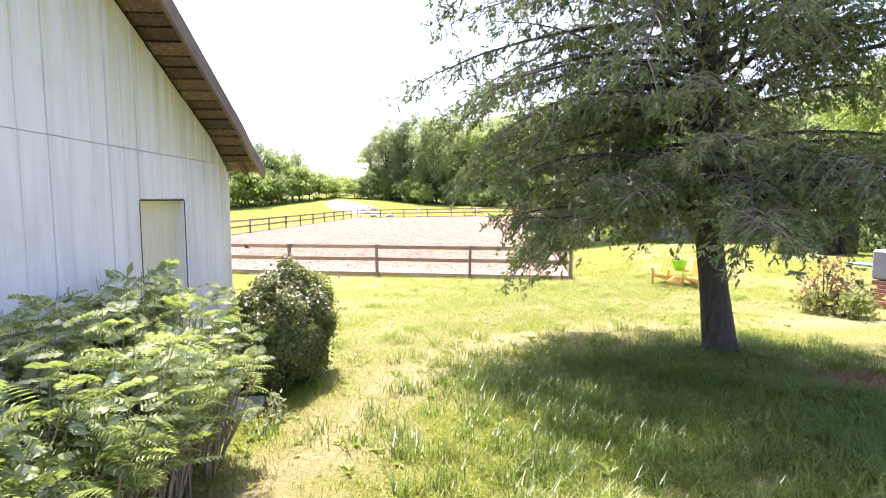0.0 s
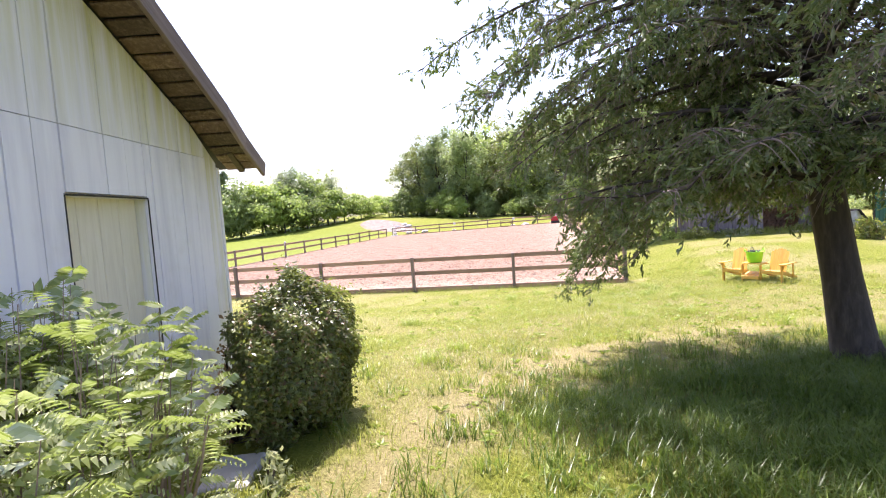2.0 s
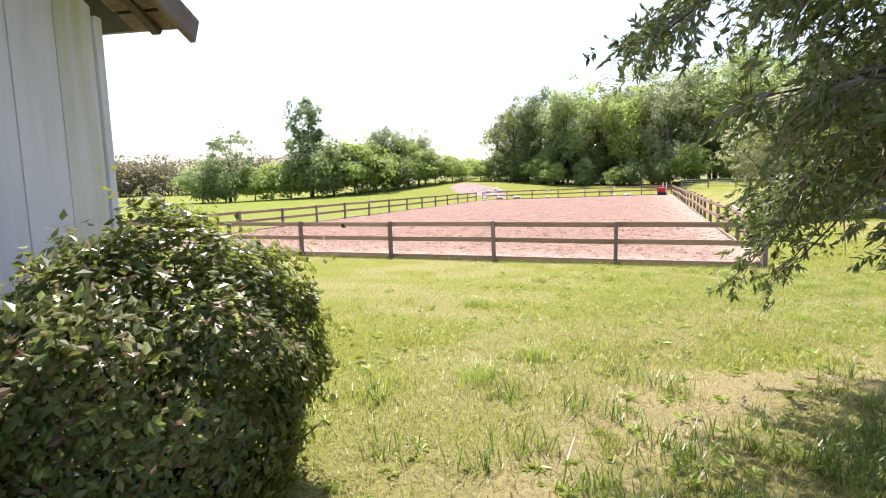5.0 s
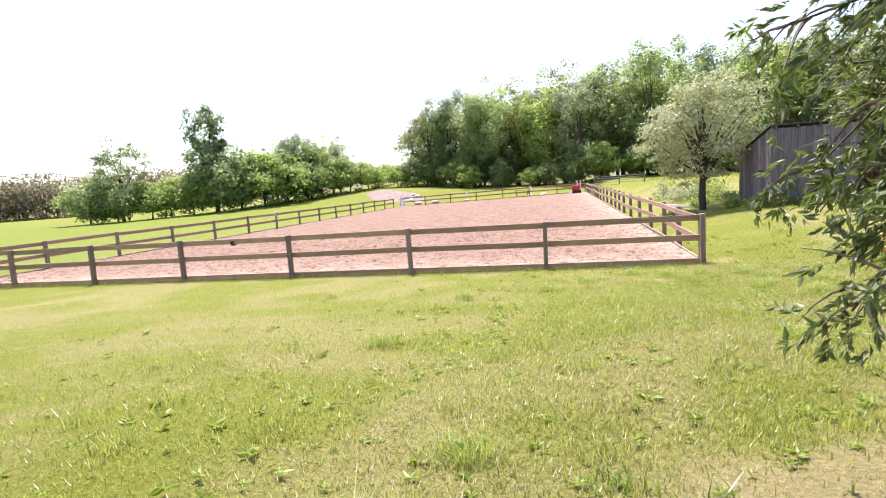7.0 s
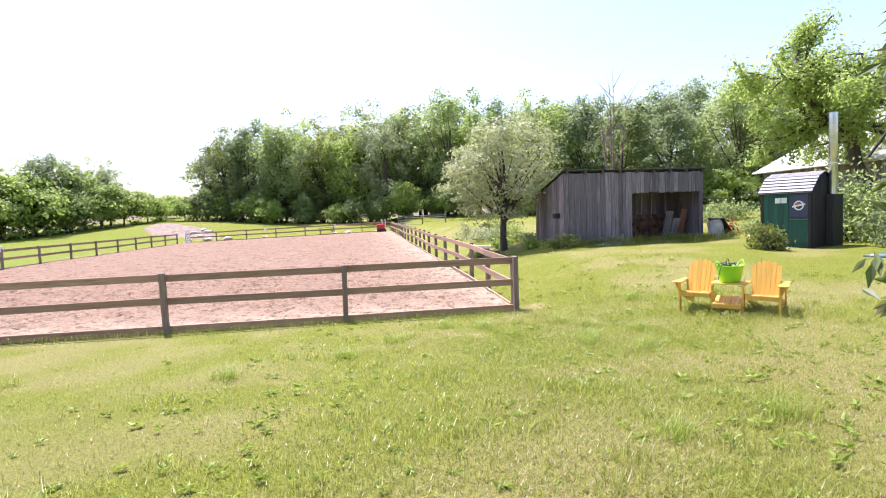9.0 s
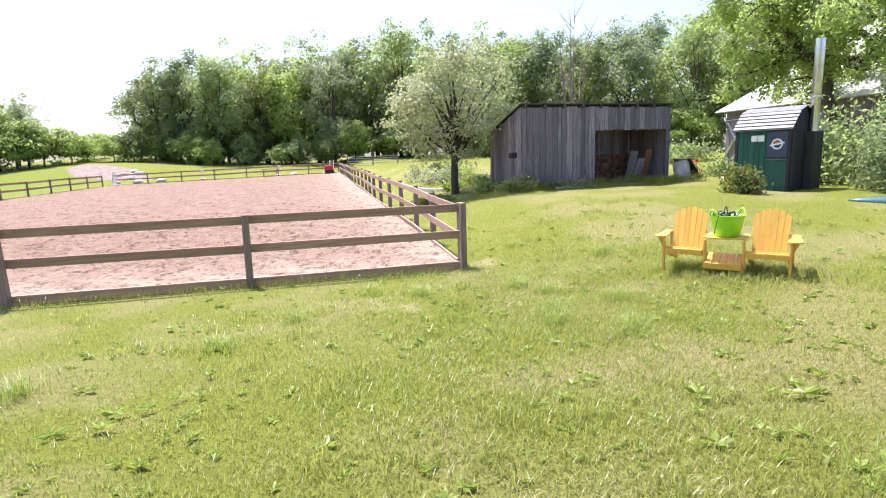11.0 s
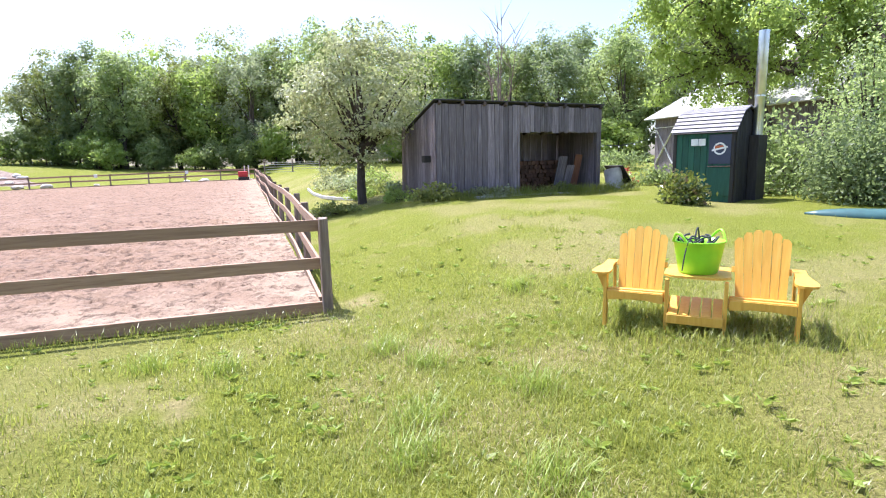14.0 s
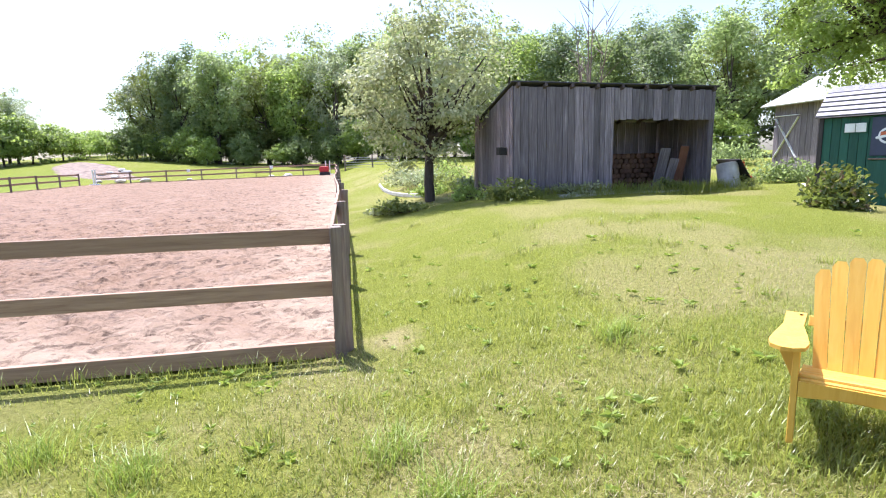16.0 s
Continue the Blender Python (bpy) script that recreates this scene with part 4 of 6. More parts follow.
        for j in range(int(15 + reach * (14 if hang_limb else 9))):
            s = rng.uniform(0.12, 1.0) ** 0.8
            p = np.array([np.interp(s, q, line[:, i]) for i in range(3)])
            L = rng.uniform(0.25, 0.8) * (1.15 - 0.5 * s) * (0.6 if hang_limb else 0.75 if west > 0.2 and z < 4.4 else 0.75 if north and z < 5.4 else 1.0)
            w = side * rng.choice([-1, 1]) * rng.uniform(0.3, 1) + out * rng.uniform(0.2, 0.9) + np.array([0, 0, rng.uniform(-0.45, 0.35)])
            w /= np.linalg.norm(w)
            m = 5
            u = np.linspace(0, 1, m)
            tw = p + np.outer(u, w) * L + np.outer(u ** 2, [0, 0, -rng.uniform(0.2, 0.95) * L])
            # the walked path stays clear
            def over_path(pt):
                wx, wy, wz = pt[..., 0] + bx, pt[..., 1] + by, pt[..., 2] + root.location.z
                return (wy > -10.6) & (wz < 3.5) & (wx < -2.7 + 1.19 * (wy + 10.7))
            if over_path(tw[-1]):
                continue
            twigs.append((tw, 0.007 * (1.2 - u)))
            # flat drooping sprays, each a fan of scale-leaf twiglets
            m = int(7 * L + 2)
            uu = rng.uniform(0.2, 1.05, m)
            foot = np.stack([np.interp(uu, u, tw[:, i]) for i in range(3)], 1) + rng.normal(size=(m, 3)) * 0.045
            g = w * 0.5 + np.array([0, 0, -0.6]) + rng.normal(size=(m, 3)) * 0.42
            g /= np.linalg.norm(g, axis=1)[:, None]
            h = np.cross(g, rng.normal(size=(m, 3)))
            h /= np.linalg.norm(h, axis=1)[:, None]
            fan = 12
            ang = rng.uniform(-1.0, 1.0, (m, fan, 1))
            along = rng.uniform(0.0, 0.13, (m, fan, 1))
            dirv = g[:, None] * np.cos(ang) + h[:, None] * np.sin(ang)
            c = (foot[:, None] + g[:, None] * along + dirv * 0.035).reshape(-1, 3)
            dirv = dirv.reshape(-1, 3)
            keep = ~over_path(c)
            cards.append(c[keep])
            heads.append(dirv[keep] * 2.2)
    C, Dv = np.concatenate(cards), np.concatenate(heads)
    P, F = leaves(C, 0.06, 0.02, 0.0, rng, None, Dv)
    mesh_np("foliage", P, F, L_CEDAR, root)
    V, Q = tubes(wood_paths, 7)
    mesh_np("trunk", V, Q, M_BARK, root, True)
    V, Q = tubes(twigs, 3)
    mesh_np("twig", V, Q, M_TWIG, root)
    # roots flaring out at the foot
    flare = []
    for k in range(6):
        a = k * 1.05 + 0.3
        q = np.linspace(0, 1, 5)
        flare.append((np.stack([np.cos(a) * (0.12 + 0.36 * q), np.sin(a) * (0.12 + 0.36 * q), 0.34 * (1 - q) ** 2 - 0.04], 1), 0.085 * (1.05 - q)))
    V, Q = tubes(flare, 6)
    mesh_np("root_flare", V, Q, M_BARK, root, True)


cedar()


def clipped_bush():
    """The dense rounded bush at the barn's corner."""
    rng = np.random.default_rng(71)
    cx, cy = -4.66, -13.95
    root = tagged(new("clipped_bush"), "dense rounded small-leaved bush at the barn corner", "bush")
    z0 = gz(cx, cy)
    root.location = (cx, cy, z0)
    n = 44000
    d = rng.normal(size=(n, 3))
    d /= np.linalg.norm(d, axis=1)[:, None]
    lump = 1 + 0.12 * np.sin(d[:, 0] * 6 + 1) * np.sin(d[:, 1] * 5 + d[:, 2] * 3) + 0.1 * np.sin(d[:, 2] * 8 + d[:, 0] * 5) * np.cos(d[:, 1] * 9)
    r = np.clip(1 - np.abs(rng.normal(size=n)) * 0.12, 0.3, 1.1) * lump
    spur = np.sin(d[:, 0] * 31) * np.sin(d[:, 1] * 29) * np.sin(d[:, 2] * 33)
    r = np.where(spur > 0.45, r * rng.uniform(1.0, 1.2, n), r)
    P0 = d * r[:, None] * np.array([0.43, 0.84, 0.72])
    P0[:, 2] = np.where(P0[:, 2] < 0, P0[:, 2] * 0.95, P0[:, 2]) + 0.63
    hollow = np.sin(P0[:, 0] * 19 + 2) * np.sin(P0[:, 1] * 17) + np.sin(P0[:, 2] * 21 + P0[:, 1] * 8)
    P0 = P0[(P0[:, 2] > 0.02) & ((hollow < 0.35) | (rng.random(n) < 0.45))]
    P, F = leaves(P0, 0.042, 0.024, -0.25, rng, None, None, 0.25, P0 - np.array([0, 0, 0.6]) + np.array([0, 0, 0.25]))
    mesh_np("foliage", P, F, L_BOX, root)
    paths = []
    for k in range(40):
        dd = rng.normal(size=3)
        dd[2] = abs(dd[2]) + 0.25
        dd /= np.linalg.norm(dd)
        q = np.linspace(0, 1, 4)[:, None]
        paths.append((np.array([0, 0, 0.0]) + q * dd * np.array([0.45, 0.85, 1.25]), 0.014 * (1.15 - q[:, 0])))
    V, Q = tubes(paths, 5)
    mesh_np("stem", V, Q, M_BARK, root)


clipped_bush()


def compound_shrub():
    """The wide shrub with feathered compound leaves along the barn wall."""
    rng = np.random.default_rng(81)
    root = tagged(new("feather_leaved_shrub"), "wide pale green shrub with feathery compound leaves", "shrub")
    ox, oy = -4.48, -17.25
    z0 = gz(ox, oy)
    root.location = (ox, oy, z0)
    stems, P, F, base = [], [], [], 0
    n = 760
    for k in range(n):
        # the mound runs along the wall
        v = rng.uniform(-2.7, 1.3)
        u = rng.uniform(-0.55, 0.44)
        wide = np.interp(v, [-2.6, -1, 0.8, 1.75], [0.95, 1.0, 0.95, 0.5])
        foot = np.array([u * 0.9 * wide - 0.19 * v * 0.6, v, gz(ox + u, oy + v) - z0 - 0.02])
        top_h = (2.42 - gz(ox + u, oy + v)) * (1.0 - 0.45 * (abs(u) / 0.55) ** 2.2) * rng.uniform(0.6, 1.04) * np.interp(v, [-2.6, 0.9, 1.35, 1.75], [1.0, 1.0, 0.9, 0.5])
        head = foot + np.array([u * 0.5 + rng.normal() * 0.08, rng.normal() * 0.12, top_h])
        q = np.linspace(0, 1, 5)[:, None]
        stem = foot * (1 - q) + head * q
        stem[:, 0] += 0.05 * np.sin(q[:, 0] * 3 + k)
        stems.append((stem, 0.009 * (1.2 - q[:, 0])))
        for j in range(rng.integers(6, 10)):
            s = rng.uniform(0.3, 1.0) ** 0.6
            b = foot * (1 - s) + head * s
            a = rng.uniform(0, 2 * np.pi)
            L = rng.uniform(0.13, 0.25)
            w = np.array([math.cos(a), math.sin(a), rng.uniform(-0.1, 0.9)])
            w /= np.linalg.norm(w)
            sd = np.cross(w, [0, 0, 1.0])
            sd /= np.linalg.norm(sd) + 1e-9
            nn = 8
            t = np.linspace(0.2, 1, nn)
            rach = b + np.outer(t, w) * L + np.outer(t ** 2, [0, 0, -0.28 * L])
            ll = 0.056 * np.sin(np.clip(t * 0.85 + 0.15, 0, 1) * np.pi) ** 0.5 * rng.uniform(0.8, 1.2) + 0.012
            for sg in (-1, 1):
                o = sd * sg
                tip = rach + (o * 0.95 + w * 0.5 + np.array([0, 0, rng.uniform(-0.45, 0.05)])) * ll[:, None]
                m1 = rach + (o * 0.45 + w * 0.36) * ll[:, None] + np.array([0, 0, 0.008])
                m2 = rach + (o * 0.42 + w * 0.07) * ll[:, None] + np.array([0, 0, 0.0])
                P.append(np.stack([rach, m1, tip, m2], 1).reshape(-1, 3))
                F.append(np.arange(nn * 4).reshape(-1, 4) + base)
                base += nn * 4
    mesh_np("foliage", np.concatenate(P), np.concatenate(F), L_FERN, root)
    V, Q = tubes(stems, 4)
    mesh_np("stem", V, Q, M_TWIG, root)
    c = np.array([0.12, -1.05, 0]) + rng.normal(size=(26, 3)) * 0.07
    c[:, 2] += gz(ox, oy - 1.05) - z0 + 1.15
    Pq, Fq = leaves(c, 0.1, 0.05, 0, rng)
    mesh_np("withered_leaves", Pq, Fq, L_DRY, root)


compound_shrub()

# ---------- garden seat: two chairs joined by a small table ----------


def garden_seat():
    root = tagged(new("double_garden_chair"), "yellow slatted wooden double chair joined by a small table", "garden chair")
    cx, cy = 2.84, -3.04
    ang = math.degrees(math.atan2(-0.73, 0.68))
    root.matrix_world = pose(cx, cy, gz(cx, cy) + 0.02, 0, 0, ang) @ Matrix.Diagonal((0.835, 0.845, 0.78, 1))
    # local x along the seat, local -y to the front
    for side in (-1, 1):
        x0 = side * 0.585
        seat = part("seat", box_bm((0.56, 0.035, 0.1), pose(x0, -0.29, 0.335), 0.006), M_YELLOW, root)
        for k in range(5):
            ob = part("slat", box_bm((0.56, 0.085, 0.022), pose(0, 0, 0), 0.005), M_YELLOW, seat)
            ob.matrix_local = pose(x0, -0.24 + 0.097 * k, 0.385 - 0.022 * k, -12, 0, 0)
        # apron with a scalloped lower edge
        bm = bmesh.new()
        n = 14
        row = []
        for y in (-0.318, -0.296):
            top = [bm.verts.new((x0 - 0.28 + 0.56 * i / n, y, 0.37)) for i in range(n + 1)]
            low = [bm.verts.new((x0 - 0.28 + 0.56 * i / n, y, 0.27 + 0.03 * math.sin(math.pi * i / n) ** 2)) for i in range(n + 1)]
            row.append((top, low))
            for i in range(n):
                bm.faces.new((top[i], top[i + 1], low[i + 1], low[i]))
        for i in range(n):
            bm.faces.new((row[0][0][i], row[0][0][i + 1], row[1][0][i + 1], row[1][0][i]))
            bm.faces.new((row[0][1][i], row[0][1][i + 1], row[1][1][i + 1], row[1][1][i]))
        bmesh.ops.recalc_face_normals(bm, faces=bm.faces)
        part("apron", bm, M_YELLOW, root)
        # fan back of seven slats, leaning
        back = part("backrest", box_bm((0.54, 0.03, 0.07), pose(x0, 0.235, 0.6, -18, 0, 0), 0.004), M_YELLOW, root)
        for k in range(6):
            t = (k - 2.5) / 2.5
            bm = bmesh.new()
            h = 0.82 - 0.1 * t * t
            r0, r1 = 0.036, 0.042
            rows = []
            for z, w in ((0, r0), (h * 0.5, (r0 + r1) / 2), (h - 0.03 - 0.015 * abs(t), r1), (h, r1 * 0.55)):
                rows.append([bm.verts.new((sx * w + (t * -0.01 if z == h else 0), y, z)) for y in (-0.009, 0.009) for sx in (-1, 1)])
            for a, b in zip(rows, rows[1:]):
                bm.faces.new((a[0], a[1], b[1], b[0]))
                bm.faces.new((a[3], a[2], b[2], b[3]))
                bm.faces.new((a[2], a[0], b[0], b[2]))
                bm.faces.new((a[1], a[3], b[3], b[1]))
            bm.faces.new(rows[0][::1])
            bm.faces.new((rows[-1][0], rows[-1][1], rows[-1][3], rows[-1][2]))
            bmesh.ops.recalc_face_normals(bm, faces=bm.faces)
            ob = part("slat", bm, M_YELLOW, back)
            ob.matrix_local = pose(x0 + t * 0.188, 0.07 + 0.012 * abs(t), 0.27, -19, t * 2.6, 0)
        # outer arm with rounded, widened front
        xo = side * 0.93
        bm = bmesh.new()
        outline = [(-0.06, 0.42), (-0.055, 0.1), (-0.085, -0.12), (-0.1, -0.27), (-0.085, -0.36), (-0.03, -0.4), (0.03, -0.4), (0.085, -0.36), (0.1, -0.27), (0.085, -0.12), (0.055, 0.1), (0.06, 0.42)]
        lowv = [bm.verts.new((xo + a, b, 0.575)) for a, b in outline]
        upv = [bm.verts.new((xo + a, b, 0.6)) for a, b in outline]
        bm.faces.new(lowv[::-1])
        bm.faces.new(upv)
        for i in range(len(outline)):
            j = (i + 1) % len(outline)
            bm.faces.new((lowv[i], lowv[j], upv[j], upv[i]))
        part("armrest", bm, M_YELLOW, root)
        part("leg", box_bm((0.035, 0.1, 0.62), pose(side * 0.885, -0.27, 0.265), 0.004), M_YELLOW, root)
        # bracket under the arm
        bm = bmesh.new()
        tri = [(0, 0.0), (0.085, 0.0), (0.0, -0.2)]
        fr = [bm.verts.new((side * (0.903 + a), -0.28, 0.574 + b)) for a, b in tri]
        bk = [bm.verts.new((side * (0.903 + a), -0.255, 0.574 + b)) for a, b in tri]
        bm.faces.new(fr)
        bm.faces.new(bk[::-1])
        for i in range(3):
            j = (i + 1) % 3
            bm.faces.new((fr[i], bk[i], bk[j], fr[j]))
        bmesh.ops.recalc_face_normals(bm, faces=bm.faces)
        part("bracket", bm, M_YELLOW, root)
        # back stringer leg running down to the ground behind
        for xx in (side * 0.86, side * 0.31):
            ob = part("leg", box_bm((0.03, 0.95, 0.11), None, 0.005), M_YELLOW, root)
            ob.matrix_local = pose(xx, 0.2, 0.2, -17, 0, 0)
        part("arm_post", box_bm((0.03, 0.05, 0.5), pose(side * 0.9, 0.36, 0.35), 0.004), M_YELLOW, root)
        part("leg", box_bm((0.035, 0.09, 0.6), pose(side * 0.272, -0.27, 0.255), 0.004), M_YELLOW, root)
        bm = box_bm((0.11, 0.6, 0.024), pose(side * 0.255, 0.14, 0.565), 0.008)
        part("armrest", bm, M_YELLOW, root)
    # table between
    bm = bmesh.new()
    outline = [(math.cos(a) * 0.33, -0.09 + math.sin(a) * 0.27) for a in [2 * math.pi * i / 20 for i in range(20)]]
    outline = [(max(-0.31, min(0.31, a * 1.15)), max(-0.33, min(0.15, b))) for a, b in outline]
    lowv = [bm.verts.new((a, b, 0.578)) for a, b in outline]
    upv = [bm.verts.new((a, b, 0.602)) for a, b in outline]
    bm.faces.new(lowv[::-1])
    bm.faces.new(upv)
    for i in range(len(outline)):
        j = (i + 1) % len(outline)
        bm.faces.new((lowv[i], lowv[j], upv[j], upv[i]))
    part("tabletop", bm, M_YELLOW, root)
    shelf = part("shelf", box_bm((0.52, 0.03, 0.1), pose(0, -0.36, 0.13), 0.004), M_YELLOW, root)
    for k in range(5):
        ob = part("slat", box_bm((0.09, 0.42, 0.02), None, 0.004), M_YELLOW, shelf)
        ob.matrix_local = pose(-0.205 + 0.1025 * k, -0.16, 0.23, 14, 0, 0)
    return root


SEAT = garden_seat()


def bucket():
    root = tagged(new("tub"), "lime green flexible plastic tub filled with dark rope", "bucket")
    p = SEAT.matrix_world @ Vector((0.0, -0.06, 0.603))
    root.matrix_world = Matrix.Translation(p) @ Matrix.Diagonal((0.88, 0.88, 0.92, 1))
    bm = bmesh.new()
    n = 28
    prof = [(0.0, 0.0), (0.165, 0.0), (0.178, 0.015), (0.215, 0.2), (0.228, 0.29), (0.24, 0.295), (0.24, 0.306), (0.222, 0.306), (0.208, 0.2), (0.17, 0.03), (0.0, 0.02)]
    rings = []
    for r, z in prof:
        rings.append([bm.verts.new((r * math.cos(2 * math.pi * i / n) * 1.04, r * math.sin(2 * math.pi * i / n) * 0.97, z)) for i in range(n)] if r else [bm.verts.new((0, 0, z))])
    for a, b in zip(rings, rings[1:]):
        for i in range(n):
            j = (i + 1) % n
            if len(a) == 1:
                bm.faces.new((a[0], b[i], b[j]))
            elif len(b) == 1:
                bm.faces.new((a[i], b[0], a[j]))
            else:
                bm.faces.new((a[i], b[i], b[j], a[j]))
    bmesh.ops.recalc_face_normals(bm, faces=bm.faces)
    for f in bm.faces:
        f.smooth = True
    body = part("body", bm, M_LIME, root)
    t = np.linspace(0, 1, 12)
    for sg in (-1, 1):
        pts = np.stack([sg * (0.235 + 0.03 * np.sin(t * np.pi)), -0.09 + 0.18 * t, 0.3 + 0.085 * np.sin(t * np.pi)], 1)
        V, Q = tubes([(pts, np.full(12, 0.013))], 6)
        mesh_np("handle", V, Q, M_LIME, root, True)
    # rope heaped inside and over the rim
    rg = np.random.default_rng(5)
    tubs = []
    for k in range(9):
        c = rg.uniform(-0.08, 0.08, 2)
        a = np.linspace(0, 2 * np.pi * 0.8, 14) + rg.uniform(0, 6)
        rr = rg.uniform(0.07, 0.13)
        tubs.append((np.stack([c[0] + rr * np.cos(a), c[1] + rr * np.sin(a), 0.27 + 0.03 * k / 9 + 0.05 * np.sin(a * 1.3 + k)], 1), np.full(14, 0.009)))
    a = np.linspace(0, 1, 10)
    tubs.append((np.stack([-0.2 - 0.14 * a, -0.12 - 0.03 * a, 0.31 + 0.05 * np.sin(a * 3) - 0.25 * a ** 2.4], 1), np.full(10, 0.006)))
    tubs.append((np.stack([-0.16 + 0.16 * a, -0.1 + 0.1 * a, 0.3 + 0.13 * np.sin(a * np.pi)], 1), np.full(10, 0.008)))
    V, Q = tubes(tubs, 6)
    mesh_np("rope", V, Q, M_BLACKROPE, root, True)


bucket()

# ---------- green outhouse with a stove pipe ----------


def outhouse():
    root = tagged(new("sauna_hut"), "small dark green and black hut with a ribbed roof", "hut")
    a, b = Vector((9.74, 4.81, 0)), Vector((10.3, 3.46, 0))
    u = (b - a).normalized()            # along the front
    n = Vector((u.y, -u.x, 0))          # out of the front
    W = (b - a).length
    m = Matrix((u, n, Vector((0, 0, 1)))).transposed().to_4x4()
    m.translation = a
    root.matrix_world = m
    z0, ze, zr, D = gz(9.9, 4.1) - 0.15, 2.36, 2.96, 1.5
    r = random.Random(3)
    wall = part("front_wall", box_bm((W, 0.05, ze - z0), pose(W / 2, -0.035, (ze + z0) / 2)), M_BLACKWOOD, root)
    x = 0.05
    while x < W - 0.06:
        w = min(0.155, W - 0.05 - x)
        ob = part("board", box_bm((w - 0.008, 0.022, ze - z0 - 0.1), None, 0.003), M_GREEN, wall)
        ob.matrix_local = pose(x + w / 2, 0.003, (ze + z0) / 2)
        x += w
    prof = [(0.1, ze - 0.03), (-0.36, zr - 0.14), (-D * 0.5, zr), (-D + 0.36, zr - 0.14), (-D - 0.1, ze - 0.03)]
    # end walls follow the curved roof
    for xx in (0.0, W):
        bm = bmesh.new()
        out = [(-0.01, z0), (-0.01, ze - 0.02), (-0.36, zr - 0.19), (-D * 0.5, zr - 0.06), (-D + 0.36, zr - 0.19), (-D, ze - 0.02), (-D, z0)]
        f0 = [bm.verts.new((xx - 0.025, y, z)) for y, z in out]
        f1 = [bm.verts.new((xx + 0.025, y, z)) for y, z in out]
        bm.faces.new(f0)
        bm.faces.new(f1[::-1])
        for i in range(len(out)):
            j = (i + 1) % len(out)
            bm.faces.new((f0[i], f1[i], f1[j], f0[j]))
        bmesh.ops.recalc_face_normals(bm, faces=bm.faces)
        end = part("end_wall", bm, M_BLACKWOOD, root, "black end wall of upright boards")
        for k in range(9):
            y = -0.09 - k * 0.165
            hh = np.interp(y, [-D, -D + 0.36, -D * 0.5, -0.36, 0], [ze, zr - 0.2, zr - 0.08, zr - 0.2, ze]) - 0.03
            ob = part("board", box_bm((0.018, 0.155, hh - z0), None, 0.003), M_BLACKWOOD, end)
            ob.matrix_local = pose(xx + (0.034 if xx else -0.034), y, (hh + z0) / 2)
    part("back_wall", box_bm((W, 0.05, ze - z0), pose(W / 2, -D, (ze + z0) / 2)), M_BLACKWOOD, root)
    # ribbed roof sheet
    for k in range(len(prof) - 1):
        (y0, h0), (y1, h1) = prof[k], prof[k + 1]
        for j in range(5):
            s0, s1 = j / 5, (j + 1) / 5
            c0 = Vector((W / 2, y0 + (y1 - y0) * s0, h0 + (h1 - h0) * s0))
            c1 = Vector((W / 2, y0 + (y1 - y0) * s1, h0 + (h1 - h0) * s1))
            d = (c1 - c0)
            ang = math.degrees(math.atan2(d.z, d.y))
            ob = part("roof_board", box_bm((W + 0.16, d.length * 0.74, 0.024), None, 0.006), M_ROOFMETAL, root)
            ob.matrix_local = pose(W / 2, (c0.y + c1.y) / 2, (c0.z + c1.z) / 2 + 0.012, ang, 0, 0)
            ob = part("roof_lath", box_bm((W + 0.14, d.length * 1.03, 0.014), None), M_TAR, root)
            ob.matrix_local = pose(W / 2, (c0.y + c1.y) / 2, (c0.z + c1.z) / 2 - 0.012, ang, 0, 0)
    # window, sign, lower green door panel
    win = part("window_frame", box_bm((0.4, 0.03, 0.2), pose(W * 0.42, 0.02, 2.1), 0.003), M_GREEN, root)
    for k in (-1, 1):
        part("pane", box_bm((0.17, 0.012, 0.17), pose(W * 0.42 + k * 0.092, 0.038, 2.1), 0.002), M_WHITE, win, "pale window pane")
    sign = part("sign", box_bm((0.52, 0.02, 0.72), pose(W * 0.78, 0.028, 1.92), 0.004), M_NAVY, root, "dark navy board with a round white emblem")
    bm = bmesh.new()
    rr = 0.15
    nn = 28
    for i in range(nn):
        a0, a1 = 2 * math.pi * i / nn, 2 * math.pi * (i + 1) / nn
        q = [(rr * math.cos(a0), rr * math.sin(a0)), (rr * math.cos(a1), rr * math.sin(a1)), (0.72 * rr * math.cos(a1), 0.72 * rr * math.sin(a1)), (0.72 * rr * math.cos(a0), 0.72 * rr * math.sin(a0))]
        bm.faces.new([bm.verts.new((W * 0.78 + cx, 0.043, 1.93 + cz)) for cx, cz in q])
    part("ring", bm, M_WHITE, sign, "white ring emblem")
    part("bar", box_bm((0.38, 0.006, 0.045), pose(W * 0.78, 0.044, 1.93, 0, -12, 0)), M_WHITE, sign, "white bar across the ring")
    part("bar", box_bm((0.2, 0.005, 0.09), pose(W * 0.77, 0.0415, 1.96)), M_ORANGE, sign)
    part("ledge", box_bm((0.54, 0.05, 0.025), pose(W * 0.78, 0.035, 1.5), 0.004), M_POST, root)
    part("door_panel", box_bm((0.54, 0.02, 0.7), pose(W * 0.78, 0.028, 1.12), 0.004), M_GREEN, root)
    for xx in (0.02, W - 0.02):
        part("corner_post", box_bm((0.08, 0.07, ze - z0), pose(xx, 0.005, (ze + z0) / 2), 0.004), M_BLACKWOOD, root)
    # wood box against the end wall carries the pipe
    part("lean_to", box_bm((0.22, 0.62, 2.25 - z0), pose(W + 0.16, -1.1, (2.25 + z0) / 2), 0.01), M_BLACKWOOD, root)
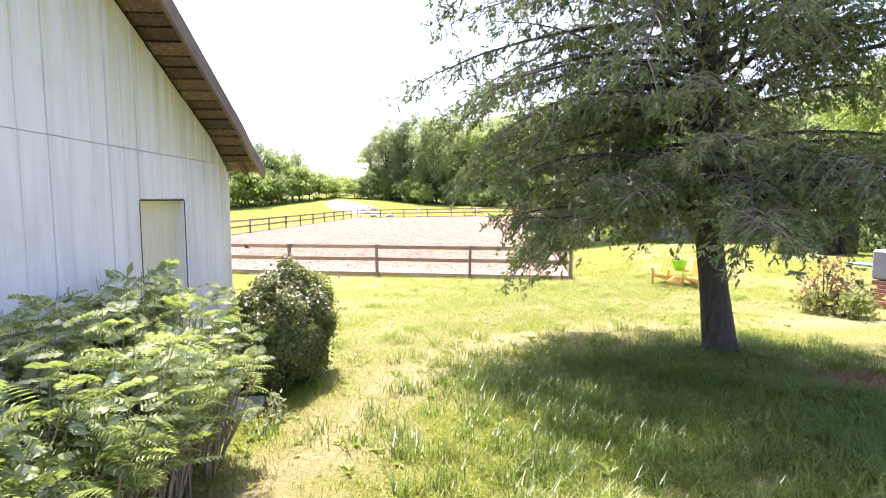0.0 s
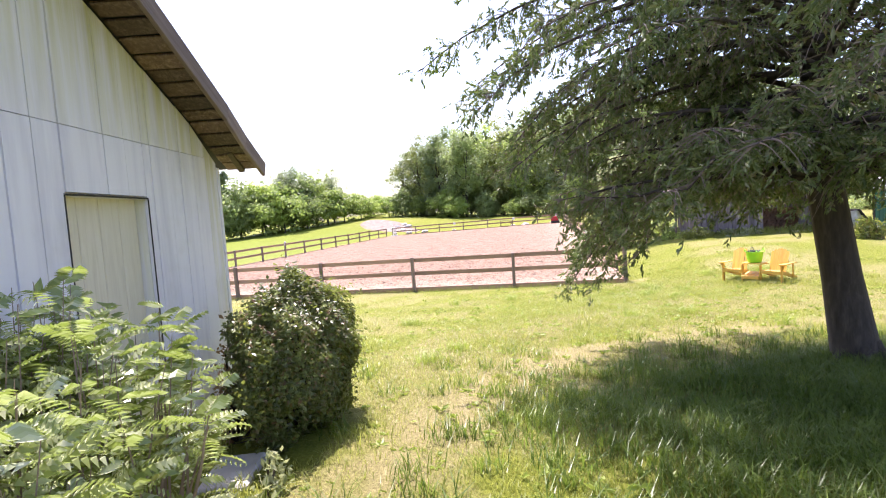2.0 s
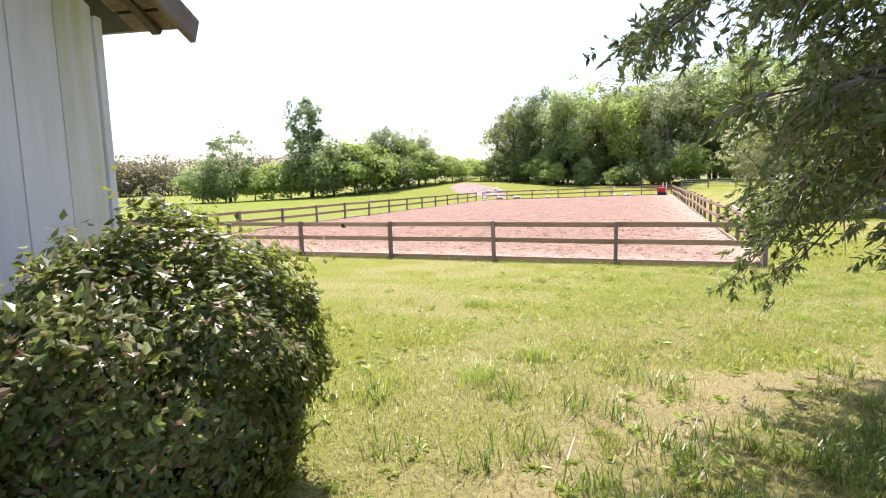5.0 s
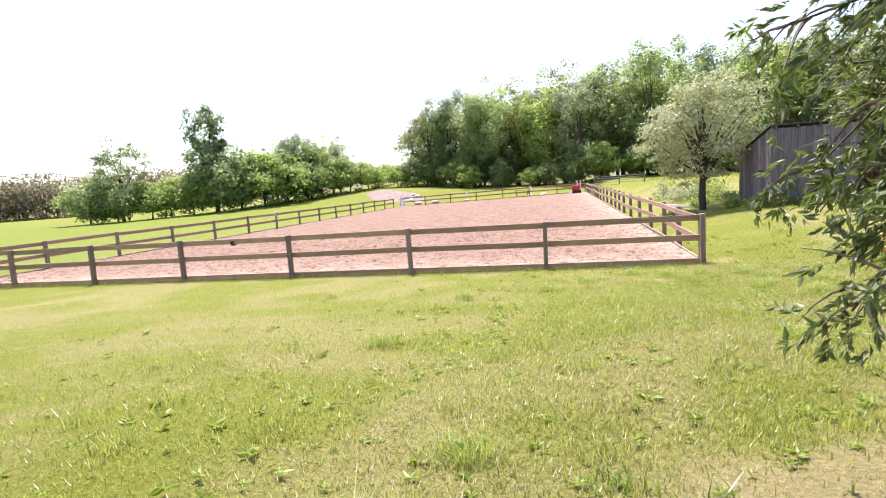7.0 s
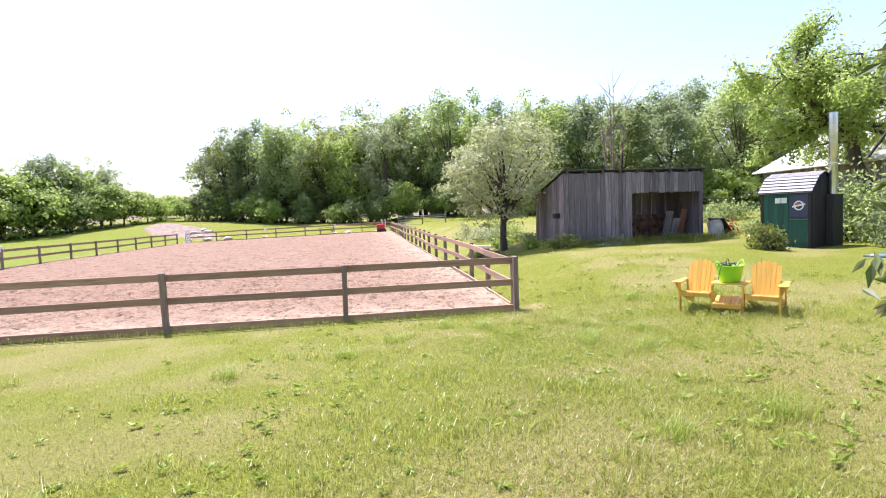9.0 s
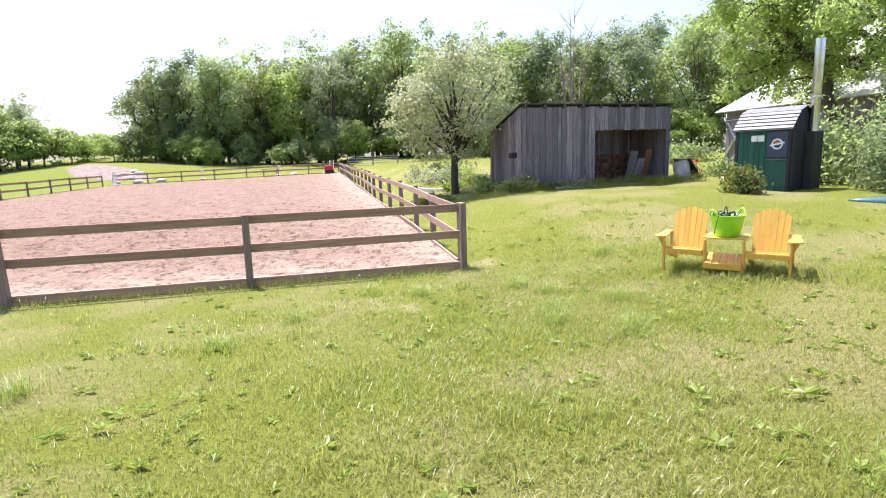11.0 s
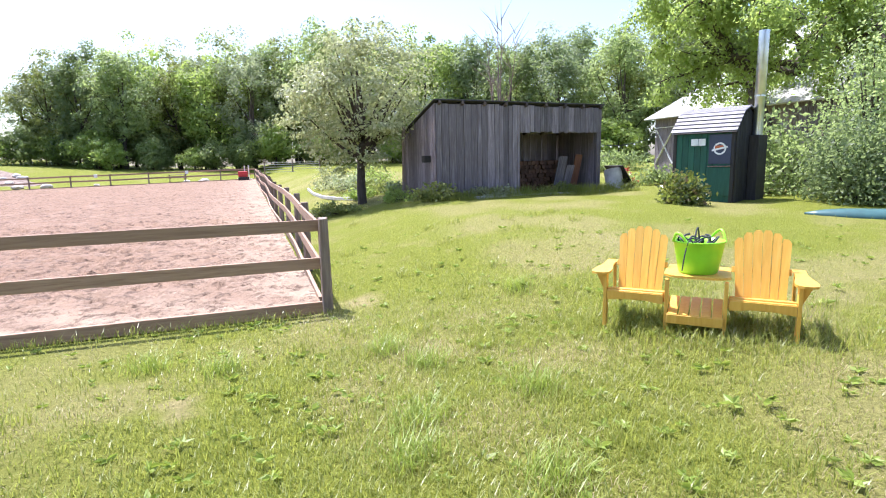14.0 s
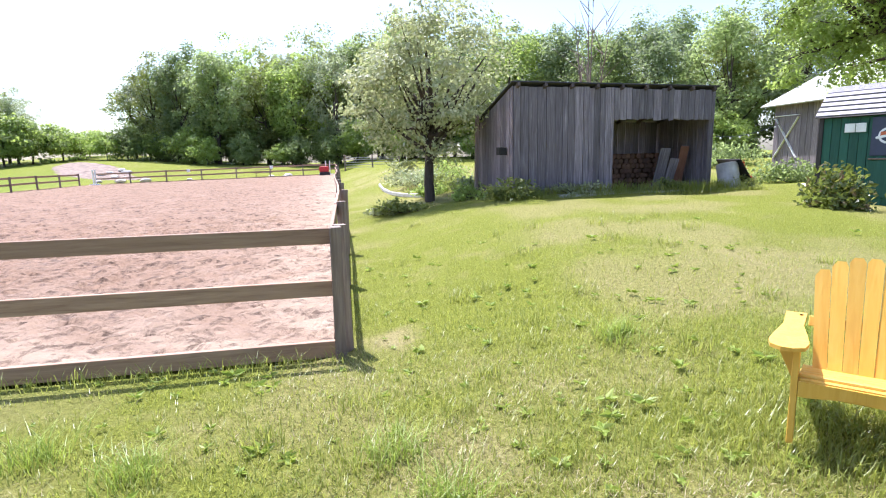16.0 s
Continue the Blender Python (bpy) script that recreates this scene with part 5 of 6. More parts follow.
    V, Q = tubes([(np.array([[0, 0, 2.24], [0, 0, 3.2], [0.0, 0, 3.21], [0, 0, 4.74]]), [0.115, 0.115, 0.12, 0.12])], 20)
    pipe = mesh_np("chimney_pipe", V, Q, M_STEEL, root, True)
    pipe["label"] = "shiny steel stove pipe"
    pipe.location = (W + 0.16, -1.0, 0)
    for zz in (3.2, 4.72):
        V, Q = tubes([(np.array([[0, 0, zz - 0.02], [0, 0, zz + 0.02]]), [0.126, 0.126])], 20)
        ring = mesh_np("band", V, Q, M_STEEL, pipe, True)
    return root, m


HUT, HUT_M = outhouse()


def old_barn():
    """The grey log barn behind the yard tree."""
    root = tagged(new("old_barn"), "old grey wooden barn with a pale metal roof", "barn")
    a = Vector((20.5, 18.0, 0))
    u = Vector((-0.05, -1.0, 0)).normalized()
    n = Vector((u.y, -u.x, 0))
    m = Matrix((u, n, Vector((0, 0, 1)))).transposed().to_4x4()
    m.translation = a
    root.matrix_world = m
    z0 = gz(20.5, 18) - 0.3
    L, D, ze, zr = 15.0, 32.0, 4.0, 12.2
    part("wall", box_bm((L, 0.15, ze - z0), pose(L / 2, -0.08, (ze + z0) / 2)), M_GREY, root)
    for k in range(40):
        ob = part("plank", box_bm((0.3, 0.03, ze - z0 - 0.04), None, 0.003), M_GREY, root)
        ob.matrix_local = pose(0.17 + k * 0.322, 0.012, (ze + z0) / 2)
    part("wall", box_bm((0.15, D, ze - z0), pose(0.08, -D / 2, (ze + z0) / 2)), M_GREY, root)
    part("wall", box_bm((L, 0.15, ze - z0), pose(L / 2, -D, (ze + z0) / 2)), M_GREY, root)
    for y0, y1, sgn in ((0.5, -D / 2, 1), (-D - 0.5, -D / 2, -1)):
        c0, c1 = Vector((0, y0, ze - 0.45)), Vector((0, y1, zr - 0.5))
        d = c1 - c0
        ob = part("roof", box_bm((L + 0.8, d.length, 0.06), None, 0.004), M_SHINGLE, root)
        ob.matrix_local = pose(L / 2, (y0 + y1) / 2, (c0.z + c1.z) / 2 + 0.2, math.degrees(math.atan2(d.z, d.y)), 0, 0)
    for (xa, za), (xb, zb) in (((0.15, 3.2), (1.5, 1.4)), ((0.15, 1.4), (1.5, 3.2)), ((0.1, 3.3), (1.55, 3.3))):
        rail(root, (xa, 0.05, za), (xb, 0.05, zb), 0.13, 0.03, "door_brace", M_WHITE, (0, 1, 0))
    # gable
    bm = bmesh.new()
    f0 = [bm.verts.new((xx, y, z)) for xx in (0.02, 0.14) for y, z in ((0, ze - 0.02), (-D / 2, zr - 0.45), (-D, ze - 0.02))]
    bm.faces.new(f0[:3])
    bm.faces.new(f0[:2:-1])
    for i in range(3):
        j = (i + 1) % 3
        bm.faces.new((f0[i], f0[j], f0[j + 3], f0[i + 3]))
    bmesh.ops.recalc_face_normals(bm, faces=bm.faces)
    part("gable", bm, M_GREY, root)


old_barn()

# ---------- beds, bushes and small things ----------


def bush(name, label, x, y, rx, ry, h, n, leaf_len, material, seed, width=0.6, stems=14, droop=0.1):
    """A bush of many leaves round branching stems, ragged at the edge."""
    rng = np.random.default_rng(seed)
    root = tagged(new(name), label, "bush")
    root.location = (x, y, gz(x, y) - 0.02)
    k = max(12, n // 45)
    d = rng.normal(size=(k, 3))
    d[:, 2] = np.abs(d[:, 2])
    d /= np.linalg.norm(d, axis=1)[:, None]
    c = d * rng.uniform(0.45, 1.0, k)[:, None] * np.array([rx, ry, h * 0.95])
    pts = np.repeat(c, n // k, 0) + rng.normal(size=(k * (n // k), 3)) * np.array([rx, ry, h * 0.8]) * 0.16
    pts = pts[pts[:, 2] > 0.01]
    P, F = leaves(pts, leaf_len, leaf_len * width, droop, rng)
    mesh_np("foliage", P, F, material, root)
    q = np.linspace(0, 1, 5)[:, None]
    V, Q = tubes([(np.array([0, 0, -0.05]) * (1 - q) + c[i % k] * q, 0.006 + 0.012 * (1.1 - q[:, 0]) * h) for i in range(stems)], 5)
    mesh_np("stem", V, Q, M_BARK, root)
    return root


bush("hut_bush", "round leafy bush growing against the green hut", 8.85, 3.5, 0.52, 0.52, 0.78, 1700, 0.11, L_BOX, 201)
bush("garden_bush", "large light green bush beside the yard tree", 12.9, 2.3, 1.3, 1.2, 2.2, 9000, 0.1, L_DEEP, 202)
bush("garden_bush", "tall tangled bush with pale dry branches", 14.6, 3.0, 1.8, 1.7, 4.2, 11000, 0.11, L_WOODS, 203, 0.6, 60)
bush("garden_bush", "dark leafy bush behind the green hut", 13.6, 5.6, 1.6, 1.6, 2.6, 4200, 0.16, L_WOODS, 204)
bush("garden_bush", "light green bush at the edge of the yard", 13.0, -1.2, 1.7, 1.6, 2.6, 5000, 0.15, L_LIGHT, 209)
bush("yellow_shrub", "yellowing shrub with dry rust-coloured flower plumes", 4.95, -7.3, 0.75, 0.7, 1.0, 900, 0.12, L_LIGHT, 205)
bush("dry_plume_shrub", "dry orange-brown plumes of a faded shrub", 4.75, -6.9, 0.5, 0.5, 1.35, 700, 0.09, L_DRY, 206)
bush("bed_plant", "low grey-leaved plants in the garden bed", 3.2, 17.0, 1.0, 1.6, 0.75, 1500, 0.12, L_APPLE, 207)
bush("bed_plant", "low green plants in the garden bed", 3.9, 13.6, 1.1, 1.2, 0.6, 1500, 0.12, L_LIGHT, 208)
bush("bed_plant", "low green plants under the orchard tree", 1.9, 10.2, 0.9, 0.5, 0.4, 1000, 0.1, L_LIGHT, 210)
bush("bed_plant", "leafy weeds along the foot of the shed", 4.4, 8.3, 0.8, 0.35, 0.55, 900, 0.1, L_LIGHT, 211)
bush("bed_plant", "leafy weeds along the foot of the shed", 6.2, 8.5, 0.9, 0.25, 0.4, 700, 0.09, L_APPLE, 212)
bush("bed_plant", "leafy weeds in front of the shed opening", 8.6, 8.75, 0.9, 0.25, 0.4, 700, 0.09, L_LIGHT, 213)
bush("bed_plant", "leafy weeds beside the shed", 11.6, 9.0, 0.7, 0.4, 0.4, 600, 0.09, L_LIGHT, 214)
for bx, by, br, bh, bn, bm_, bs in ((2.6, 19.5, 0.9, 0.9, 900, L_APPLE, 231), (3.4, 15.6, 0.9, 0.8, 900, L_PALE, 232), (4.3, 16.8, 1.1, 1.0, 1100, L_BRIGHT, 233), (3.0, 12.7, 0.7, 0.45, 700, L_BRIGHT, 234),
                                    (4.1, 11.2, 0.6, 0.6, 700, L_PALE, 235), (3.6, 9.4, 0.6, 0.5, 700, L_BRIGHT, 236), (5.2, 20.0, 1.3, 1.2, 1000, L_LIGHT, 237), (1.4, 10.6, 0.6, 0.35, 600, L_APPLE, 238)):
    bush("bed_plant", "low leafy plants in the garden bed by the orchard tree", bx, by, br, br * 0.8, bh, bn, 0.1, bm_, bs)
bush("hedge", "low clipped green hedge beside the vegetable beds", 15.6, 11.6, 1.7, 0.7, 0.75, 1900, 0.12, L_WOODS, 215)
bush("hedge", "long low hedge in front of the woods", 19.5, 21.0, 3.6, 1.2, 1.2, 3200, 0.18, L_WOODS, 216)
bush("climbing_plant", "leafy vine climbing at the barn corner", -5.28, -13.55, 0.13, 0.2, 1.05, 700, 0.06, L_WOODS, 217)
bush("climbing_plant", "dark fern leaves growing against the barn wall", -4.92, -16.6, 0.2, 1.2, 1.35, 1200, 0.12, L_WOODS, 218, 0.35)
bush("dry_stem_plant", "dead brown stems between the bush and the barn wall", -5.12, -14.3, 0.16, 0.4, 1.0, 500, 0.05, L_DRY, 221, 0.5, 60)
bush("flower_bed", "patch of red flowers beside the hedge", 14.6, 12.6, 0.4, 0.3, 0.95, 120, 0.12, M_RED, 219)
bush("white_bloom_plant", "low dry plants and pale litter by the bush", -4.35, -15.25, 0.2, 0.3, 0.3, 260, 0.06, L_APPLE, 220)


def box_thing(name, label, category, size, m, material, bevel=0.01):
    ob = part(name, box_bm(size, None, bevel), material)
    ob.matrix_world = m
    return tagged(ob, label, category)


# stone slab in front of the shed, kerb of the bed
rs = random.Random(14)
for k in range(5):
    box_thing("paving_slab", "pale flat paving slab in front of the shed", "slab", (1.0, 0.42, 0.08),
              SHED_M @ pose(1.6 + 1.06 * k, 0.42 + rs.uniform(-0.05, 0.05), gz(6.5, 8.6) + 0.02, rs.uniform(-2, 2), rs.uniform(-2, 2), rs.uniform(-5, 5)), M_STONE, 0.02)
box_thing("stepping_slab", "pale flat stone slab at the foot of the bush", "slab", (0.34, 0.5, 0.07), pose(-4.74, -14.95, gz(-4.74, -14.95) + 0.015, 1, -1, 14), M_STONE, 0.015)
bed_line = [(2.0, 21.0), (1.95, 18.5), (2.05, 16.2), (2.35, 14.2), (2.8, 12.6)]
for (xa, ya), (xb, yb) in zip(bed_line, bed_line[1:]):
    m_b, l_b = board_between((xa, ya, gz(xa, ya) + 0.05), (xb, yb, gz(xb, yb) + 0.05), 0.12, 0.12)
    box_thing("bed_edging", "pale wooden edging board of the garden bed", "edging", (0.14, 0.1, l_b - 0.01), m_b, M_STONE, 0.02)
box_thing("garden_post", "slim upright wooden post beside the shed", "post", (0.09, 0.09, 2.3), pose(3.95, 10.3, gz(3.95, 10.3) + 1.1, 1, 1, 12), M_POST)
bird = box_thing("bird_box", "small dark wooden box fixed to the shed corner", "box", (0.22, 0.2, 0.2), pose(4.28, 8.98, 1.85, 0, 0, 8), M_BLACKWOOD)


def shed_contents():
    """What stands in and beside the open bay."""
    rg = random.Random(17)
    # stacked firewood at the back of the bay
    pile = tagged(new("firewood_stack"), "stack of reddish split firewood inside the shed", "firewood")
    pile.matrix_world = SHED_M
    for row in range(7):
        for k in range(17):
            bm = bmesh.new()
            bmesh.ops.create_cone(bm, cap_ends=True, segments=7, radius1=0.085, radius2=0.08, depth=0.45)
            ob = part("log", bm, M_LOG, pile)
            ob.matrix_local = pose(3.2 + k * 0.17 + (row % 2) * 0.085, -1.95 + rg.uniform(-0.03, 0.03), gz(8, 10) + 0.1 + row * 0.15, 90, rg.uniform(0, 90), rg.uniform(-3, 3))
    for x, w, h, tilt, mt, lb in ((5.15, 0.34, 1.25, -14, M_GREY, "grey weathered board leaning in the shed"), (5.5, 0.3, 0.95, -18, M_GREY, "pale grey board leaning in the shed"),
                                  (5.85, 0.28, 1.3, -12, M_RUSTBOARD, "rust-brown board leaning in the shed")):
        box_thing("leaning_board", lb, "board", (w, 0.03, h), SHED_M @ pose(x, -0.75, gz(9.7, 9.2) + h / 2 - 0.02, tilt, 4, 6), mt, 0.006)
    # a barrel cut in half lying beside the shed, and a dark sheet leaning over it
    bm = bmesh.new()
    bmesh.ops.create_cone(bm, cap_ends=True, segments=20, radius1=0.3, radius2=0.3, depth=0.75)
    bmesh.ops.bevel(bm, geom=[e for e in bm.edges if abs(e.verts[0].co.z - e.verts[1].co.z) < 1e-4], offset=0.02, segments=2, affect="EDGES")
    ob = part("barrel", bm, M_STONE)
    ob.matrix_world = SHED_M @ pose(6.85, 0.1, gz(11.3, 9.4) + 0.36, 14, 0, 0)
    tagged(ob, "grey plastic barrel standing beside the shed", "barrel")
    box_thing("leaning_sheet", "dark board leaning against the barrel", "board", (0.04, 0.9, 1.15), SHED_M @ pose(7.25, 0.0, gz(11.7, 9.3) + 0.4, 0, -38, 0), M_BLACKWOOD)


M_LOG = wood("firewood", (0.1, 0.05, 0.03), (0.2, 0.1, 0.06), (0.32, 0.19, 0.12))
M_RUSTBOARD = wood("rust_board", (0.16, 0.06, 0.03), (0.26, 0.11, 0.06), (0.34, 0.17, 0.1))
M_BLUE = plain("faded_blue_plastic", (0.05, 0.12, 0.12), 0.4)
shed_contents()


def kayak():
    bm = bmesh.new()
    n, rings = 12, []
    for i in range(13):
        t = i / 12 * 2 - 1
        w, h = 0.32 * (1 - abs(t) ** 2.4) + 0.01, 0.16 * (1 - abs(t) ** 3) + 0.02
        rings.append([bm.verts.new((t * 1.3, w * math.cos(2 * math.pi * k / n), 0.17 + h * math.sin(2 * math.pi * k / n) + 0.08 * t * t)) for k in range(n)])
    for a, b in zip(rings, rings[1:]):
        for k in range(n):
            f = bm.faces.new((a[k], a[(k + 1) % n], b[(k + 1) % n], b[k]))
            f.smooth = True
    bm.faces.new(rings[0][::-1])
    bm.faces.new(rings[-1])
    bmesh.ops.recalc_face_normals(bm, faces=bm.faces)
    ob = part("overturned_boat", bm, M_BLUE)
    ob.matrix_world = pose(10.75, 0.35, gz(10.75, 0.35) - 0.16, 0, 0, -38)
    tagged(ob, "faded blue-green small boat lying upturned in the grass", "boat")


kayak()


def plank_pile():
    root = tagged(new("plank_pile"), "pile of reddish-brown planks under a grey sheet", "planks")
    root.matrix_world = pose(7.1, -6.0, gz(7.1, -6.0), 0, 0, 24)
    r = random.Random(2)
    for k in range(7):
        ob = part("plank", box_bm((1.5, 0.9, 0.085), None, 0.006), M_RUSTBOARD, root)
        ob.matrix_local = pose(0.02 * k + r.uniform(-0.02, 0.02), 0, 0.04 + 0.09 * k, 0, 0, r.uniform(-1, 1))
    ob = part("cover", box_bm((1.45, 1.0, 0.7), pose(0.1, 0, 1.0), 0.05), M_ROOFMETAL, root, "grey-blue cover")


plank_pile()

# arena things: jump wings, red block, feed pan on the rail
for x, y in ((0.42 - 1.4, 50.6), (0.7 - 1.3, 51.2), (-22.15, 51.2), (-21.75, 50.7)):
    wing = tagged(new("jump_stand"), "white painted wooden jump stand at the arena edge", "jump stand")
    wing.location = (x, y, float(arena_z(x, y)) + 0.03)
    part("upright", box_bm((0.1, 0.1, 1.4), pose(0, 0, 0.7), 0.006), M_WHITE, wing)
    part("foot", box_bm((0.7, 0.1, 0.1), pose(0, 0, 0.05), 0.006), M_WHITE, wing)
    part("foot", box_bm((0.1, 0.7, 0.1), pose(0, 0, 0.052), 0.006), M_WHITE, wing)
box_thing("mounting_block", "red plastic mounting block at the arena corner", "block", (0.9, 0.7, 0.55), pose(-1.15, 50.4, float(arena_z(-1, 50)) + 0.62), M_RED, 0.05)
box_thing("mounting_step", "black step under the red block", "step", (1.0, 0.9, 0.32), pose(-1.1, 50.3, float(arena_z(-1, 50)) + 0.18), M_BLACKWOOD, 0.03)
bm = bmesh.new()
bmesh.ops.create_cone(bm, cap_ends=True, segments=14, radius1=0.07, radius2=0.11, depth=0.12)
pan = part("feed_cup", bm, M_BLACKWOOD)
pan.location = (-12.2, 0.09, 0.97)
tagged(pan, "small black cup hung on the fence rail", "cup")
box_thing("arena_marker", "small white letter board on the arena fence", "sign", (0.04, 0.3, 0.3), pose(-22.4, 21.0, 1.1), M_WHITE)
for x in (-6.3, -14.0):
    box_thing("arena_marker", "small white letter board on the arena fence", "sign", (0.3, 0.04, 0.3), pose(x, 51.9, 1.0 + float(arena_z(x, 52))), M_WHITE)


def farm_bench(x, y, rz):
    root = tagged(new("picnic_table"), "weathered wooden picnic table behind the arena", "table")
    root.matrix_world = pose(x, y, gz(x, y), 0, 0, rz)
    part("tabletop", box_bm((1.8, 0.75, 0.05), pose(0, 0, 0.74), 0.005), M_POST, root)
    for s in (-1, 1):
        part("bench", box_bm((1.8, 0.28, 0.045), pose(0, s * 0.7, 0.44), 0.005), M_POST, root)
        part("leg", box_bm((0.06, 1.5, 0.09), pose(s * 0.65, 0, 0.38), 0.005), M_POST, root)
        for t in (-1, 1):
            part("leg", box_bm((0.05, 0.09, 0.82), pose(s * 0.7, t * 0.42, 0.37, t * 30, 0, 0), 0.005), M_POST, root)


farm_bench(-7.5, 55.0, 8)

# the gravel track that climbs past the arena's far corner
def gravel_track():
    line = [(-19.5, 55.5, 0.8), (-22.5, 57, 2.2), (-25.5, 60, 3.4), (-28.5, 64, 3.0), (-30.5, 68, 1.0)]
    V, F = [], []
    ts = np.linspace(0, len(line) - 1, 90)
    X, Y, Wd = (np.interp(ts, np.arange(len(line)), [p[i] for p in line]) for i in range(3))
    dx, dy = np.gradient(X), np.gradient(Y)
    nrm = np.hypot(dx, dy)
    cols = 9
    rg = np.random.default_rng(2)
    for i in range(90):
        for j in range(cols):
            s = (j / (cols - 1) * 2 - 1) * Wd[i] * (1 + 0.06 * rg.normal())
            x, y = X[i] - dy[i] / nrm[i] * s, Y[i] + dx[i] / nrm[i] * s
            edge = abs(j / (cols - 1) * 2 - 1)
            V.append((x, y, gz(x, y) + 0.05 * (1 - edge ** 4) - (0.03 if edge > 0.99 else 0) + rg.normal() * 0.012))
    for i in range(89):
        for j in range(cols - 1):
            a = i * cols + j
            F.append((a, a + 1, a + cols + 1, a + cols))
    ob = mesh_np("gravel_track", V, F, M_GRAVEL, smooth=True)
    tagged(ob, "pale gravel track climbing the hill past the arena", "track", kind="structure")


gravel_track()
rl = random.Random(6)
for k in range(14):
    bm = bmesh.new()
    bmesh.ops.create_icosphere(bm, subdivisions=2, radius=1)
    for v in bm.verts:
        v.co *= 1 + 0.2 * noise.noise(v.co * 1.7 + Vector((k, 0, 0)))
    x, y = (-22.5 + rl.uniform(0, 22), 52.9 + rl.uniform(-0.3, 0.5)) if k < 9 else (-23 + rl.uniform(-1, 2), 56 + rl.uniform(0, 5))
    ob = part("field_stone", bm, M_STONE)
    s = rl.uniform(0.15, 0.4)
    ob.matrix_world = pose(x, y, gz(x, y) + s * 0.3, 0, 0, rl.uniform(0, 180)) @ Matrix.Diagonal((s * 1.6, s, s * 0.7, 1))
    tagged(ob, "pale rounded field stone in the grass", "stone", "stones behind the arena")


def light_string():
    """Bulbs hung between the shed side and the old barn."""
    root = tagged(new("string_lights"), "dark cable with small pale bulbs hung across the yard", "string lights")
    a, b = np.array([12.6, 14.5, 2.75]), np.array([20.4, 17.6, 2.95])
    t = np.linspace(0, 1, 24)
    pts = a * (1 - t[:, None]) + b * t[:, None]
    pts[:, 2] -= 0.5 * np.sin(np.pi * t)
    V, Q = tubes([(pts, np.full(24, 0.012))], 4)
    mesh_np("cable", V, Q, M_BLACKROPE, root)
    for k in range(2, 23, 2):
        bm = bmesh.new()
        bmesh.ops.create_uvsphere(bm, u_segments=8, v_segments=6, radius=0.045, matrix=Matrix.Translation(tuple(pts[k] - np.array([0, 0, 0.07]))))
        part("bulb", bm, M_WHITE, root)


light_string()
# field gate beyond the side fence
gate = tagged(new("field_gate"), "grey metal field gate beyond the garden", "gate")
gate.location = (1.0, 50.5, gz(2.5, 50.5))
for z in (0.25, 0.5, 0.75, 1.0, 1.2):
    rail(gate, (0, 0, z), (5.2, 0, z), 0.05, 0.05, "bar", M_STONE)
for x in (-0.1, 2.6, 5.3):
    part("post", box_bm((0.12, 0.12, 1.6), pose(x, 0, 0.7), 0.01), M_POST, gate)

# ---------- grass ----------
WALK = np.array([(-2.0, -21.0), (-2.4, -18.0), (-2.8, -15.0), (-3.1, -12.5), (-2.8, -10.3), (-1.5, -7.9), (-0.4, -6.0), (0.3, -4.3), (1.0, -2.6), (2.0, -0.6)])


def lawn_points(rng, n, reach):
    """Points strewn over the lawn on both sides of the walk, thinning out with distance."""
    k = rng.integers(0, len(WALK) - 1, n)
    t = rng.random(n)[:, None]
    p = WALK[k] * (1 - t) + WALK[k + 1] * t
    p = p + rng.normal(size=(n, 2)) * reach
    x, y = p[:, 0], p[:, 1]
    sand = (y > -0.12) & (x < 0.12) & (x > -22.8)
    barn_side = (x - B0.x) * BN.x + (y - B0.y) * BN.y < 0.15
    bush_in = ((x + 4.62) / 0.45) ** 2 + ((y + 14.12) / 0.85) ** 2 < 1
    behind = (barn_side & (y < -13.3))
    keep = ~(sand | behind | bush_in) & (y < 14) & (x < 14)
    return p[keep]


def blades(p, rng, h0, h1, width, flat=0.5):
    n = len(p)
    z = land(p[:, 0], p[:, 1]) - 0.012
    z = z + np.where((p[:, 1] < -0.6) | (p[:, 0] > 0.8), 0.035 * np.sin(p[:, 0] * 1.7 + 2 * np.sin(p[:, 1] * 0.9)) * np.sin(p[:, 1] * 1.3 + p[:, 0] * 0.4), 0)
    h = rng.uniform(h0, h1, n)
    a = rng.uniform(0, 2 * np.pi, n)
    lean = rng.uniform(0.15, 1.0, n) * flat * h
    sx, sy = -np.sin(a) * width * 0.5, np.cos(a) * width * 0.5
    lx, ly = np.cos(a) * lean, np.sin(a) * lean
    b = np.stack([p[:, 0], p[:, 1], z], 1)
    s = np.stack([sx, sy, np.zeros(n)], 1)
    m = b + np.stack([lx * 0.35, ly * 0.35, h * 0.6], 1)
    tip = b + np.stack([lx * 1.1, ly * 1.1, h * 0.95], 1)
    V = np.stack([b - s, b + s, m + s * 0.8, tip, m - s * 0.8], 1).reshape(-1, 3)
    i = np.arange(n)[:, None] * 5
    return V, np.concatenate([i + np.array([[0, 1, 2, 4]]), i + np.array([[4, 2, 3, 3]])], 0)


def grass_mesh(name, label, V, F, n, material):
    quads, tris = F[:n], F[n:, :3]
    me_ob = mesh_np(name, V, np.concatenate([quads[:, [0, 1, 2]], quads[:, [0, 2, 3]], tris]), material)
    tagged(me_ob, label, "grass", kind="stuff")


